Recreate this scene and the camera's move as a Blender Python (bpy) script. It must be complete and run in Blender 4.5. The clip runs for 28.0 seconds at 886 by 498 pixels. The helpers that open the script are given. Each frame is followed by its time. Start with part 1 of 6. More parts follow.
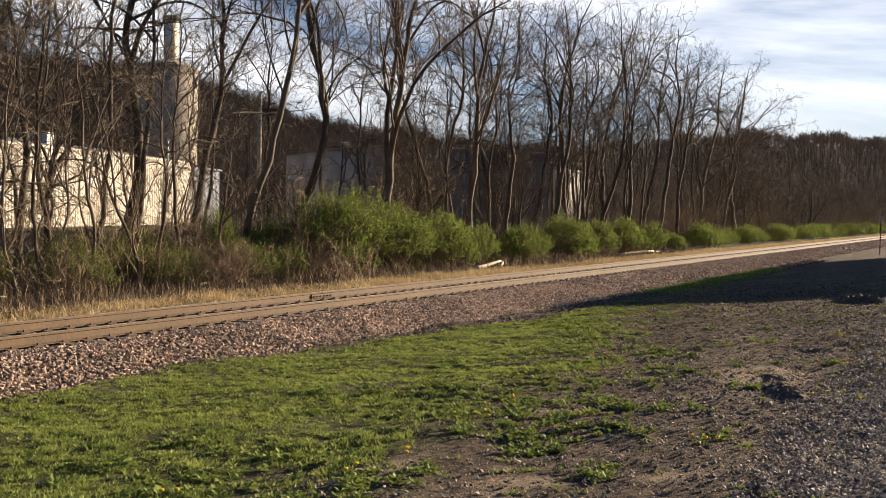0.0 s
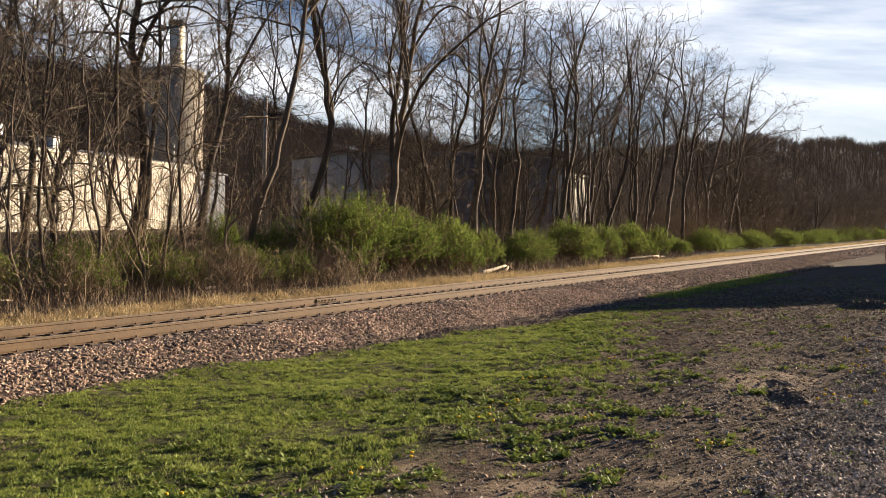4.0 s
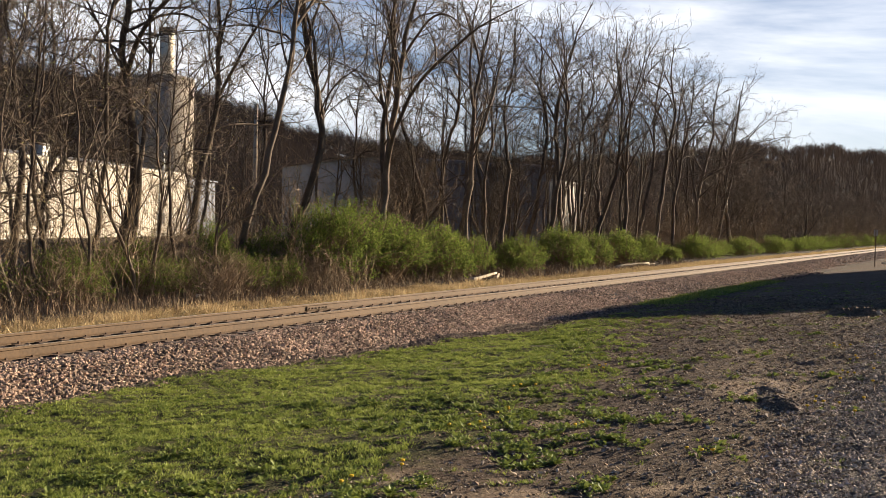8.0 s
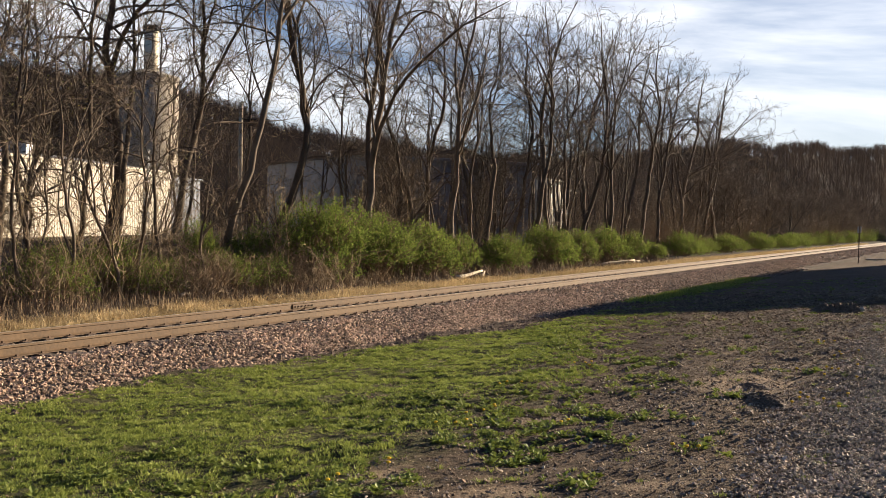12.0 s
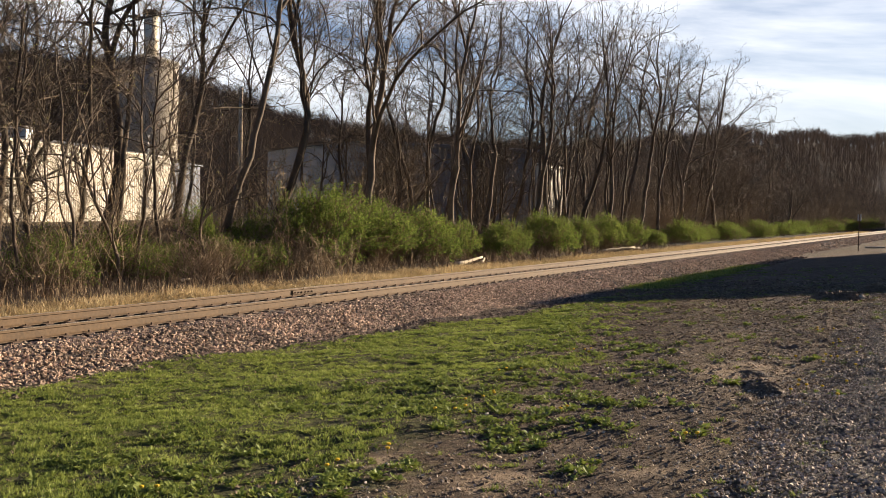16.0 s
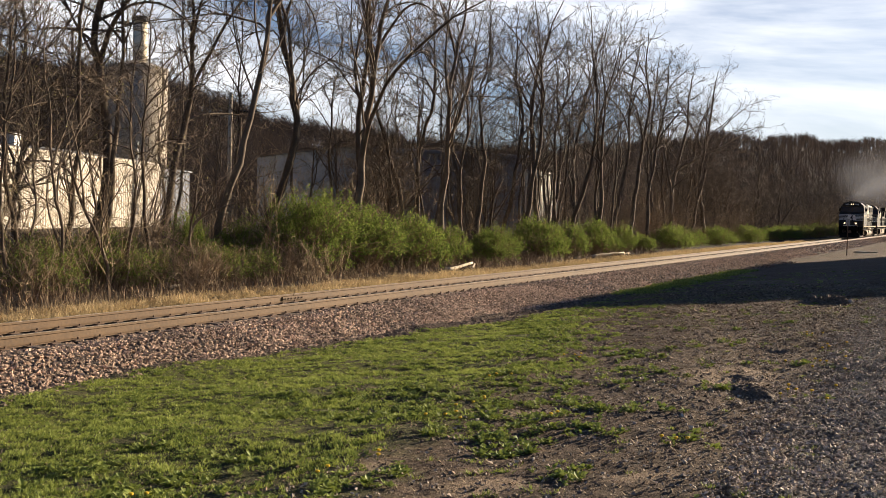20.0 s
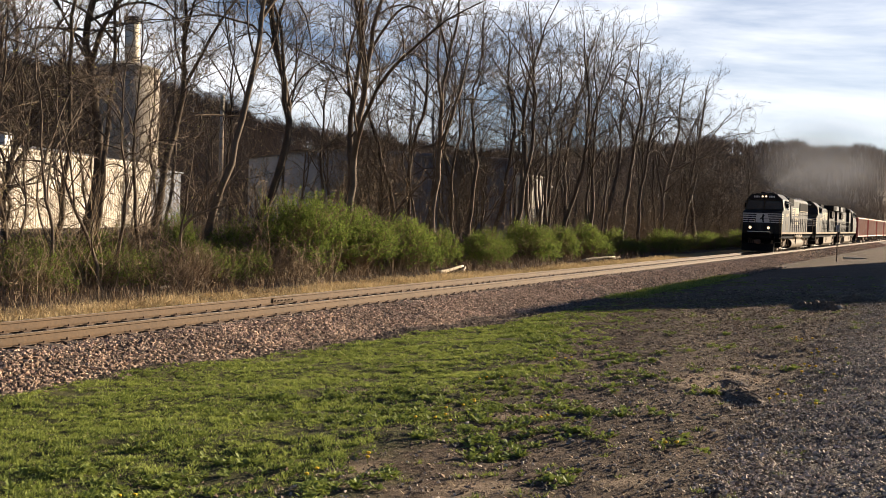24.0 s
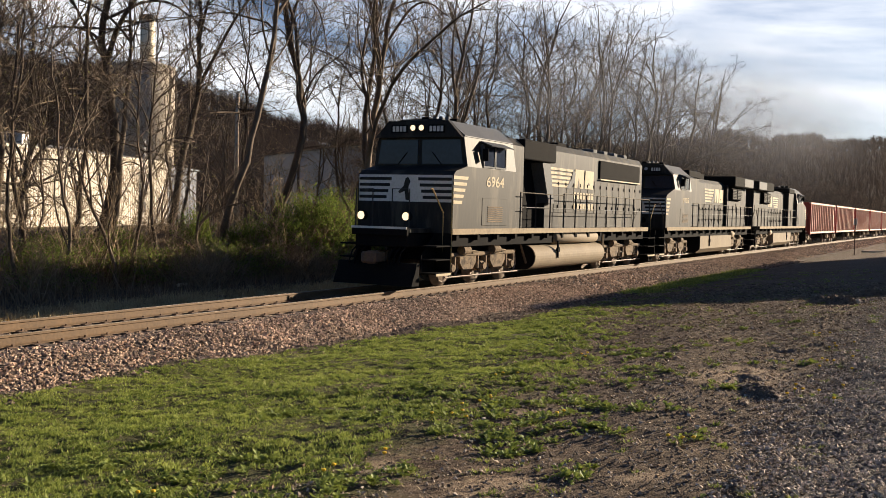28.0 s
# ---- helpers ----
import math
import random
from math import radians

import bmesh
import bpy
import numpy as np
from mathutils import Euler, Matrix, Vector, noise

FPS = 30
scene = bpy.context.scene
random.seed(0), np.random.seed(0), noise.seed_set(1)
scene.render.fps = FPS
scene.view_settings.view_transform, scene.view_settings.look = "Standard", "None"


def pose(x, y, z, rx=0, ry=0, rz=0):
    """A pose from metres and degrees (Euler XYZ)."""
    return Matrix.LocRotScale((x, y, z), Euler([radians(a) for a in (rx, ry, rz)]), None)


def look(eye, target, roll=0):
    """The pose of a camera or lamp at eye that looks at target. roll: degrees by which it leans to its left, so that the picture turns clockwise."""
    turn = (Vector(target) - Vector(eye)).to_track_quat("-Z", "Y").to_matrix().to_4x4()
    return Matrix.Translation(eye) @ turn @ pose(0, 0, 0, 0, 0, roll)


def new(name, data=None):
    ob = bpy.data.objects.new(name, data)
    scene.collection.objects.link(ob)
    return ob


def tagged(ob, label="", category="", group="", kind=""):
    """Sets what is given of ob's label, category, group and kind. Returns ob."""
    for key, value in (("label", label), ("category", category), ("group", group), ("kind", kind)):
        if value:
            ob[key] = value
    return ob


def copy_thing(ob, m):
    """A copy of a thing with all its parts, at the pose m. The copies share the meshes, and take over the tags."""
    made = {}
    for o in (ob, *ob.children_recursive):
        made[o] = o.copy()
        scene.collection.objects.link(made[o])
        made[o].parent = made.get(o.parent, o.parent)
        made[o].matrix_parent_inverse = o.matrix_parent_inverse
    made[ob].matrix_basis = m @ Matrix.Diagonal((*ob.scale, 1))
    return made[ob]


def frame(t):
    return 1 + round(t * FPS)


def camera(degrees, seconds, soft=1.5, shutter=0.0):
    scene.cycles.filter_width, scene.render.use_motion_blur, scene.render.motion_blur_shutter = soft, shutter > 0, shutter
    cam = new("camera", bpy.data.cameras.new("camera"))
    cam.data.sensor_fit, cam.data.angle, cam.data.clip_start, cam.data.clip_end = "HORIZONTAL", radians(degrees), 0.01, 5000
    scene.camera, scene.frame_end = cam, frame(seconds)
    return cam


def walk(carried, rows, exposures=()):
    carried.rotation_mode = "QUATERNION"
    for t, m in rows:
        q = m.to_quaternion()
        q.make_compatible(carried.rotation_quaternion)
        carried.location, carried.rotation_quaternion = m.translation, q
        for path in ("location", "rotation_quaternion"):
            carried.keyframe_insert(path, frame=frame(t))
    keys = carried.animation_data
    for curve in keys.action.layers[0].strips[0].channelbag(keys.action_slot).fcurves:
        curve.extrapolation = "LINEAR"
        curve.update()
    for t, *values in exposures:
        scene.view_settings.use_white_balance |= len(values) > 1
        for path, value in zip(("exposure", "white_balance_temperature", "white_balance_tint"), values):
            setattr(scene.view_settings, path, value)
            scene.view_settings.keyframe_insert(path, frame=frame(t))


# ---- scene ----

# ---- camera: held by hand at one spot beside the line; x runs along the track, y across it, rail top is z = 0 ----
EYE = Vector((0.0, 0.0, 2.117))
cam = camera(45.6, 28.0, soft=0.4)
# seconds, bearing from the track's direction, pitch, roll (degrees)
TURNS = [
    (0, 28.249, -2.158, 1.415), (0.5, 28.260, -2.157, 1.482), (1, 28.303, -2.150, 1.519), (1.5, 28.329, -2.167, 1.525),
    (2, 28.445, -2.049, 1.478), (2.5, 28.471, -2.033, 1.512), (3, 28.472, -2.008, 1.515), (3.5, 28.504, -1.996, 1.528),
    (5.5, 28.482, -1.582, 1.448), (6, 28.388, -1.616, 1.476), (6.5, 28.337, -1.718, 1.509), (7, 28.257, -1.690, 1.436),
    (7.5, 28.169, -1.582, 1.447), (8, 28.030, -1.507, 1.484), (8.5, 27.695, -1.453, 1.534), (9, 27.564, -1.490, 1.525),
    (9.5, 27.449, -1.583, 1.472), (10, 27.420, -1.570, 1.422), (10.5, 27.246, -1.593, 1.445), (11, 27.181, -1.608, 1.424),
    (11.5, 27.202, -1.583, 1.419), (12, 27.260, -1.607, 1.348), (12.5, 27.262, -1.670, 1.378), (14.5, 27.329, -2.072, 1.463),
    (15, 27.236, -2.158, 1.518), (15.5, 27.217, -2.283, 1.513), (16, 27.235, -2.345, 1.545), (16.5, 27.166, -2.273, 1.470),
    (17, 27.168, -2.157, 1.408), (17.5, 27.186, -2.112, 1.388), (18, 27.162, -2.119, 1.400), (18.5, 26.996, -2.113, 1.417),
    (19, 26.867, -2.088, 1.386), (19.5, 26.806, -2.039, 1.382), (20, 26.705, -2.018, 1.415), (20.5, 26.617, -2.061, 1.443),
    (21, 26.543, -2.191, 1.560), (21.5, 26.436, -2.337, 1.623), (23.5, 26.087, -1.862, 1.834), (24, 26.222, -1.844, 1.848),
    (24.5, 26.321, -1.915, 1.880), (25, 26.308, -2.012, 1.836), (25.5, 26.330, -2.114, 1.772), (26, 26.477, -2.214, 1.753),
    (26.5, 26.555, -2.251, 1.709), (27, 26.634, -2.209, 1.675), (27.5, 26.777, -2.172, 1.563), (28, 27.055, -2.090, 1.494)]


def view(bearing, pitch, roll):
    b, p = radians(bearing), radians(pitch)
    way = Vector((math.cos(b) * math.cos(p), math.sin(b) * math.cos(p), math.sin(p)))
    return look(EYE, EYE + way * 10, roll)


walk(cam, [(t, view(b, p, r)) for t, b, p, r in TURNS])

# ---- sky, sun, exposure ----
SUN_EL, SUN_AZ = 14.0, -29.5          # degrees; azimuth from the track's direction towards y
scene.view_settings.exposure = 1.47
world = bpy.data.worlds.new("sky")
scene.world = world
world.use_nodes = True
wn, wl = world.node_tree.nodes, world.node_tree.links
sky = wn.new("ShaderNodeTexSky")
sky.sky_type, sky.sun_disc = "NISHITA", False
sky.sun_elevation, sky.sun_rotation = radians(SUN_EL), radians(90 - SUN_AZ)
sky.air_density, sky.dust_density, sky.ozone_density = 1.0, 0.4, 3.0
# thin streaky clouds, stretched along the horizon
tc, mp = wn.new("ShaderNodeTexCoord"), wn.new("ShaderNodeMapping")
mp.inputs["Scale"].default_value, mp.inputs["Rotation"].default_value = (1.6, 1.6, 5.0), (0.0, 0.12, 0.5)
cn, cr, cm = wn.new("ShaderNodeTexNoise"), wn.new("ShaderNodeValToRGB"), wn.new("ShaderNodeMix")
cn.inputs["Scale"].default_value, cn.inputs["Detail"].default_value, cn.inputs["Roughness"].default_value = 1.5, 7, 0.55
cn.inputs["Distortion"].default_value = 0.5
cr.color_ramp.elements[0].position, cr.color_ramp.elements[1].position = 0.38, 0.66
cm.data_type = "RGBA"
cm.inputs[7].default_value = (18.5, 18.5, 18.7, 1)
bg = wn["Background"]
bg.inputs["Strength"].default_value = 0.027
wl.new(tc.outputs["Generated"], mp.inputs["Vector"]), wl.new(mp.outputs["Vector"], cn.inputs["Vector"])
# the cloud sheet thins out towards the zenith, which also cuts the fill light
sx, zr, zm = wn.new("ShaderNodeSeparateXYZ"), wn.new("ShaderNodeMapRange"), wn.new("ShaderNodeMath")
zr.inputs["From Min"].default_value, zr.inputs["From Max"].default_value = 0.29, 0.2
zm.operation = "MULTIPLY"
wl.new(tc.outputs["Generated"], sx.inputs[0]), wl.new(sx.outputs["Z"], zr.inputs["Value"])
# a clear streak low over the ridges, thicker cloud above it
zs, za = wn.new("ShaderNodeFloatCurve"), wn.new("ShaderNodeMath")
curve = zs.mapping.curves[0]
curve.points[0].location, curve.points[1].location = (0.0, 0.5), (1.0, 0.5)
for at in ((0.04, 0.5), (0.065, 0.48), (0.085, 0.47), (0.12, 0.54), (0.2, 0.56), (0.3, 0.5)):
    curve.points.new(*at)
zs.mapping.update()
za.operation = "ADD"
zo = wn.new("ShaderNodeMath")
zo.operation, zo.inputs[1].default_value = "SUBTRACT", 0.5
wl.new(sx.outputs["Z"], zs.inputs["Value"]), wl.new(zs.outputs[0], zo.inputs[0]), wl.new(zo.outputs[0], za.inputs[0]), wl.new(cn.outputs["Fac"], za.inputs[1])
wl.new(za.outputs[0], cr.inputs["Fac"])
# clouds kept to the sky ahead, clear elsewhere to weaken the fill light
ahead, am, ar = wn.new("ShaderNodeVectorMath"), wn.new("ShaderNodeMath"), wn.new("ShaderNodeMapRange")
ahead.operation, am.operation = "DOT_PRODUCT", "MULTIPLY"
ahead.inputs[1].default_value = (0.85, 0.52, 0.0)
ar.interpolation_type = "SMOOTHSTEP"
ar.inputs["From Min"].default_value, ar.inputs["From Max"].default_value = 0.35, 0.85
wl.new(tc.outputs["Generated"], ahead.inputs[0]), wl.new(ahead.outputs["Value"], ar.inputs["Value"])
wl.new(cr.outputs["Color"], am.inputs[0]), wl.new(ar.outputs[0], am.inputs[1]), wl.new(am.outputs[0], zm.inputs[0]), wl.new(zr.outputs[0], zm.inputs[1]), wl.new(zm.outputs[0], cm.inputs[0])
tint = wn.new("ShaderNodeMix")
tint.data_type, tint.blend_type = "RGBA", "MULTIPLY"
tint.inputs[0].default_value, tint.inputs[7].default_value = 1.0, (0.9, 1.0, 1.28, 1)
wl.new(sky.outputs["Color"], tint.inputs[6]), wl.new(tint.outputs[2], cm.inputs[6])
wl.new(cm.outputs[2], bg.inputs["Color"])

sun = new("sun", bpy.data.lights.new("sun", "SUN"))
sun.data.energy, sun.data.angle, sun.data.color = 5.0, radians(0.53), (1.0, 0.83, 0.62)
_a, _e = radians(SUN_AZ), radians(SUN_EL)
TO_SUN = Vector((math.cos(_a) * math.cos(_e), math.sin(_a) * math.cos(_e), math.sin(_e)))
sun.matrix_world = look(TO_SUN * 200, (0, 0, 0))

# ---- materials ----
def mat(name, a, b=None, scale=3.0, fine=40.0, rough=0.8, metal=0.0, bump=0.2, spread=0.35, wear=None, wear_at=0.62, per="", spec=0.3, thin=0.0, streak=1.0):
    """Two tones a and b mixed by broad and fine noise in object space, with relief; wear: a third tone in patches; per: 'object' or 'island' varies the tone piece by piece."""
    m = bpy.data.materials.new(name)
    m.use_nodes = True
    n, l = m.node_tree.nodes, m.node_tree.links
    p = n["Principled BSDF"]
    b = b or tuple(c * 0.6 for c in a)
    co, stretch = n.new("ShaderNodeTexCoord"), n.new("ShaderNodeMapping")
    stretch.inputs["Scale"].default_value = (1, 1, streak)      # under 1: stains run down
    l.new(co.outputs["Object"], stretch.inputs["Vector"])
    n1, n2 = n.new("ShaderNodeTexNoise"), n.new("ShaderNodeTexNoise")
    for nn, s, d in ((n1, scale, 4), (n2, fine, 3)):
        nn.inputs["Scale"].default_value, nn.inputs["Detail"].default_value = s, d
        l.new(stretch.outputs[0], nn.inputs["Vector"])
    add = n.new("ShaderNodeMath")
    add.operation = "ADD"
    l.new(n1.outputs["Fac"], add.inputs[0]), l.new(n2.outputs["Fac"], add.inputs[1])
    fac = add.outputs[0]
    mr = n.new("ShaderNodeMapRange")
    mr.inputs["From Min"].default_value, mr.inputs["From Max"].default_value = 1.0 - spread, 1.0 + spread
    if per:
        src = n.new("ShaderNodeObjectInfo") if per == "object" else n.new("ShaderNodeNewGeometry")
        k = n.new("ShaderNodeMath")
        k.operation, k.inputs[1].default_value, k.inputs[2].default_value = "MULTIPLY_ADD", 1.1, -0.55
        l.new(src.outputs["Random" if per == "object" else "Random Per Island"], k.inputs[0])
        a2 = n.new("ShaderNodeMath")
        a2.operation = "ADD"
        l.new(fac, a2.inputs[0]), l.new(k.outputs[0], a2.inputs[1])
        fac = a2.outputs[0]
    l.new(fac, mr.inputs["Value"])
    mx = n.new("ShaderNodeMix")
    mx.data_type = "RGBA"
    mx.inputs[6].default_value, mx.inputs[7].default_value = (*a, 1), (*b, 1)
    l.new(mr.outputs[0], mx.inputs[0])
    col = mx.outputs[2]
    if wear:
        n3, m3, x3 = n.new("ShaderNodeTexNoise"), n.new("ShaderNodeMapRange"), n.new("ShaderNodeMix")
        n3.inputs["Scale"].default_value, n3.inputs["Detail"].default_value, n3.inputs["Roughness"].default_value = scale * 1.7, 8, 0.65
        l.new(stretch.outputs[0], n3.inputs["Vector"]), l.new(n3.outputs["Fac"], m3.inputs["Value"])
        m3.inputs["From Min"].default_value, m3.inputs["From Max"].default_value = wear_at - 0.06, wear_at + 0.06
        x3.data_type = "RGBA"
        x3.inputs[7].default_value = (*wear, 1)
        l.new(m3.outputs[0], x3.inputs[0]), l.new(col, x3.inputs[6])
        col = x3.outputs[2]
    l.new(col, p.inputs["Base Color"])
    p.inputs["Roughness"].default_value, p.inputs["Metallic"].default_value = rough, metal
    p.inputs["Specular IOR Level"].default_value = spec
    if thin:            # leaves and blades let part of the light through
        tr, ms = n.new("ShaderNodeBsdfTranslucent"), n.new("ShaderNodeMixShader")
        ms.inputs[0].default_value = thin
        l.new(col, tr.inputs["Color"]), l.new(p.outputs[0], ms.inputs[1]), l.new(tr.outputs[0], ms.inputs[2])
        l.new(ms.outputs[0], n["Material Output"].inputs["Surface"])
    if bump:
        bm = n.new("ShaderNodeBump")
        bm.inputs["Strength"].default_value, bm.inputs["Distance"].default_value = bump, 0.02
        l.new(n2.outputs["Fac"], bm.inputs["Height"]), l.new(bm.outputs[0], p.inputs["Normal"])
    return m


def glow(name, colour, strength):
    m = bpy.data.materials.new(name)
    m.use_nodes = True
    p = m.node_tree.nodes["Principled BSDF"]
    p.inputs["Base Color"].default_value = (0.02, 0.02, 0.02, 1)
    p.inputs["Emission Color"].default_value, p.inputs["Emission Strength"].default_value = (*colour, 1), strength
    return m


M_BARK = mat("bark", (0.14, 0.103, 0.07), (0.04, 0.03, 0.022), 2.0, 30, 0.9, bump=0.6)
M_BARK_PALE = mat("pale_bark", (0.19, 0.145, 0.102), (0.065, 0.05, 0.037), 2.0, 30, 0.9, bump=0.6)
M_TWIG = mat("twigs", (0.23, 0.17, 0.112), (0.075, 0.055, 0.039), 1.0, 12, 0.85, bump=0.0, per="island")
M_TWIG_FAR = mat("far_twigs", (0.085, 0.065, 0.053), (0.034, 0.028, 0.026), 0.02, 0.5, 0.9, bump=0.0, per="island", thin=0.25)
M_BUD = mat("spring_buds", (0.34, 0.32, 0.07), (0.19, 0.16, 0.04), 2, 20, 0.7, bump=0, per="island")
M_LEAF = mat("shrub_leaves", (0.225, 0.275, 0.06), (0.07, 0.098, 0.024), 0.8, 15, 0.85, bump=0, per="island", spread=0.42, thin=0.5, spec=0.05)
M_STEM = mat("dry_stems", (0.27, 0.19, 0.11), (0.12, 0.078, 0.048), 1.5, 20, 0.9, bump=0, per="island", spread=0.6)
M_STRAW = mat("dead_grass", (0.66, 0.51, 0.28), (0.37, 0.265, 0.135), 0.7, 15, 0.9, bump=0, per="island", spread=0.6, thin=0.25)
M_GRASS = mat("grass_blades", (0.41, 0.45, 0.115), (0.12, 0.165, 0.036), 0.9, 8, 0.6, bump=0, per="island", spread=0.5, thin=0.3, spec=0.12)
M_STONE = mat("ballast_stone", (0.65, 0.46, 0.325), (0.125, 0.09, 0.066), 0.5, 25, 0.9, bump=0.5, per="island", spread=0.6)
M_GRAVEL = mat("gravel_stone", (0.66, 0.54, 0.42), (0.14, 0.114, 0.092), 0.5, 30, 0.9, bump=0.4, per="island", spread=0.6)
M_RAIL = mat("rusty_rail", (0.14, 0.085, 0.042), (0.08, 0.05, 0.028), 0.8, 18, 0.75, bump=0.2, spec=0.3)
M_RAILTOP = mat("worn_rail_head", (0.36, 0.29, 0.22), (0.25, 0.2, 0.15), 1.0, 40, 0.5, 0.5, bump=0.05)
M_TIE = mat("creosoted_tie", (0.115, 0.085, 0.065), (0.055, 0.04, 0.03), 2, 30, 0.95, bump=0.6, per="object")
M_IRON = mat("rusty_iron", (0.17, 0.108, 0.068), (0.085, 0.055, 0.038), 4, 40, 0.85, bump=0.4)


# ---- mesh tools ----
def mesh_of(name, verts, faces, smooth=False):
    """A mesh from arrays; faces: arrays of equal-length rows."""
    me = bpy.data.meshes.new(name)
    verts = np.asarray(verts, np.float32).reshape(-1, 3)
    faces = [np.asarray(f, np.int32) for f in (faces if isinstance(faces, list) else [faces]) if len(f)]
    loops = np.concatenate([f.ravel() for f in faces])
    sizes = np.concatenate([np.full(len(f), f.shape[1], np.int32) for f in faces])
    me.vertices.add(len(verts)), me.loops.add(len(loops)), me.polygons.add(len(sizes))
    me.vertices.foreach_set("co", verts.ravel())
    me.loops.foreach_set("vertex_index", loops)
    me.polygons.foreach_set("loop_start", np.concatenate([[0], np.cumsum(sizes)[:-1]]).astype(np.int32))
    me.polygons.foreach_set("use_smooth", np.full(len(sizes), smooth))
    me.update(calc_edges=True)
    me.validate()
    return me


class Form:
    """Collects boxes, tubes and prisms into one mesh."""

    def __init__(self):
        self.v, self.f = [], {}
        self.n = 0

    def add(self, verts, *faces):
        verts = np.asarray(verts, float).reshape(-1, 3)
        for f in faces:
            f = np.asarray(f, int)
            self.f.setdefault(f.shape[1], []).append(f + self.n)
        self.v.append(verts)
        self.n += len(verts)
        return self

    def box(self, x0, x1, y0, y1, z0, z1, c=0.0):
        """A box, its edges chamfered by c."""
        lo, hi = np.minimum((x0, y0, z0), (x1, y1, z1)), np.maximum((x0, y0, z0), (x1, y1, z1))
        c = min(c, 0.45 * float((hi - lo).min()))
        if c <= 0:
            v = [[(lo, hi)[i >> k & 1][k] for k in range(3)] for i in range(8)]
            return self.add(v, [(0, 2, 3, 1), (4, 5, 7, 6), (0, 1, 5, 4), (2, 6, 7, 3), (0, 4, 6, 2), (1, 3, 7, 5)])
        v, at = [], {}
        for i in range(8):
            s = [i >> k & 1 for k in range(3)]
            for k in range(3):
                q = [(lo[j] + c, hi[j] - c)[s[j]] for j in range(3)]
                q[k] = (lo, hi)[s[k]][k]
                at[i, k] = len(v)
                v.append(q)
        quads, tris = [], []
        for k in range(3):
            a, b = [j for j in range(3) if j != k]
            for s in (0, 1):
                r = [at[s << k | p << a | q << b, k] for p, q in ((0, 0), (1, 0), (1, 1), (0, 1))]
                quads.append(r)
            for p in (0, 1):
                for q in (0, 1):
                    i0, i1 = p << a | q << b, p << a | q << b | 1 << k
                    quads.append([at[i0, a], at[i1, a], at[i1, b], at[i0, b]])
        for i in range(8):
            tris.append([at[i, 0], at[i, 1], at[i, 2]])
        return self.add(v, quads, tris)

    def tube(self, pts, radii, k=6, cap=True):
        """A tapered tube along a line of points."""
        pts = np.asarray(pts, float)
        n = len(pts)
        radii = np.broadcast_to(np.asarray(radii, float), (n,))
        d = np.gradient(pts, axis=0)
        d /= np.linalg.norm(d, axis=1)[:, None] + 1e-9
        ref = np.array((0.0, 0, 1)) if abs(d[:, 2]).mean() < 0.8 else np.array((1.0, 0, 0))
        u = np.cross(d, ref)
        u /= np.linalg.norm(u, axis=1)[:, None] + 1e-9
        w = np.cross(d, u)
        a = np.arange(k) * 2 * np.pi / k
        ring = np.cos(a)[None, :, None] * u[:, None] + np.sin(a)[None, :, None] * w[:, None]
        v = pts[:, None] + ring * radii[:, None, None]
        i, j = np.meshgrid(np.arange(n - 1), np.arange(k), indexing="ij")
        i, j = i.ravel(), j.ravel()
        q = np.stack([i * k + j, i * k + (j + 1) % k, (i + 1) * k + (j + 1) % k, (i + 1) * k + j], 1)
        self.add(v.reshape(-1, 3), q)
        if cap and k > 2:
            base = self.n - n * k
            self.f.setdefault(k, []).append(np.array([base + np.arange(k)[::-1], base + (n - 1) * k + np.arange(k)]))
        return self

    def spike(self, a, b, r):
        """A thin three-sided cone, for the finest twigs."""
        a, b = np.asarray(a, float), np.asarray(b, float)
        d = b - a
        u = np.cross(d, (0.3, 0.5, 0.8))
        u *= r / (np.linalg.norm(u) + 1e-9)
        w = np.cross(d, u)
        w *= r / (np.linalg.norm(w) + 1e-9)
        return self.add([a + u, a - 0.5 * u + 0.87 * w, a - 0.5 * u - 0.87 * w, b], [(0, 1, 3), (1, 2, 3), (2, 0, 3)])

    def rod(self, a, b, r, k=6):
        return self.tube([a, b], r, k)

    def prism(self, outline, axis, a, b):
        """A closed outline (in the two other axes, in order) drawn out along an axis from a to b."""
        o = np.asarray(outline, float)
        n, rest = len(o), [k for k in range(3) if k != axis]
        v = np.zeros((2 * n, 3))
        v[:n, axis], v[n:, axis] = a, b
        v[:n, rest], v[n:, rest] = o, o
        i = np.arange(n)
        q = np.stack([i, (i + 1) % n, (i + 1) % n + n, i + n], 1)
        self.add(v, q)
        base = self.n - 2 * n
        self.f.setdefault(n, []).append(np.array([base + i[::-1], base + n + i]))
        return self

    def mesh(self, name, smooth=False):
        return mesh_of(name, np.concatenate(self.v), [np.concatenate(f) for f in self.f.values()], smooth)


def part(name, form, material, parent=None, label="", smooth=False):
    """Links a form, or a mesh, as one object under a thing or a part."""
    me = form if isinstance(form, bpy.types.Mesh) else form.mesh(name, smooth)
    if material and not me.materials:
        me.materials.append(material)
    ob = new(name, me)
    ob.parent = parent
    if label:
        tagged(ob, label)
    return ob


def thing(name, label, category, at=None, group="", kind=""):
    ob = new(name)
    ob.empty_display_size = 0.3
    if at is not None:
        ob.matrix_basis = at
    return tagged(ob, label, category, group, kind)

# ---- ground: one sheet from the verge to the hills ----
TRACK_Y = 14.231


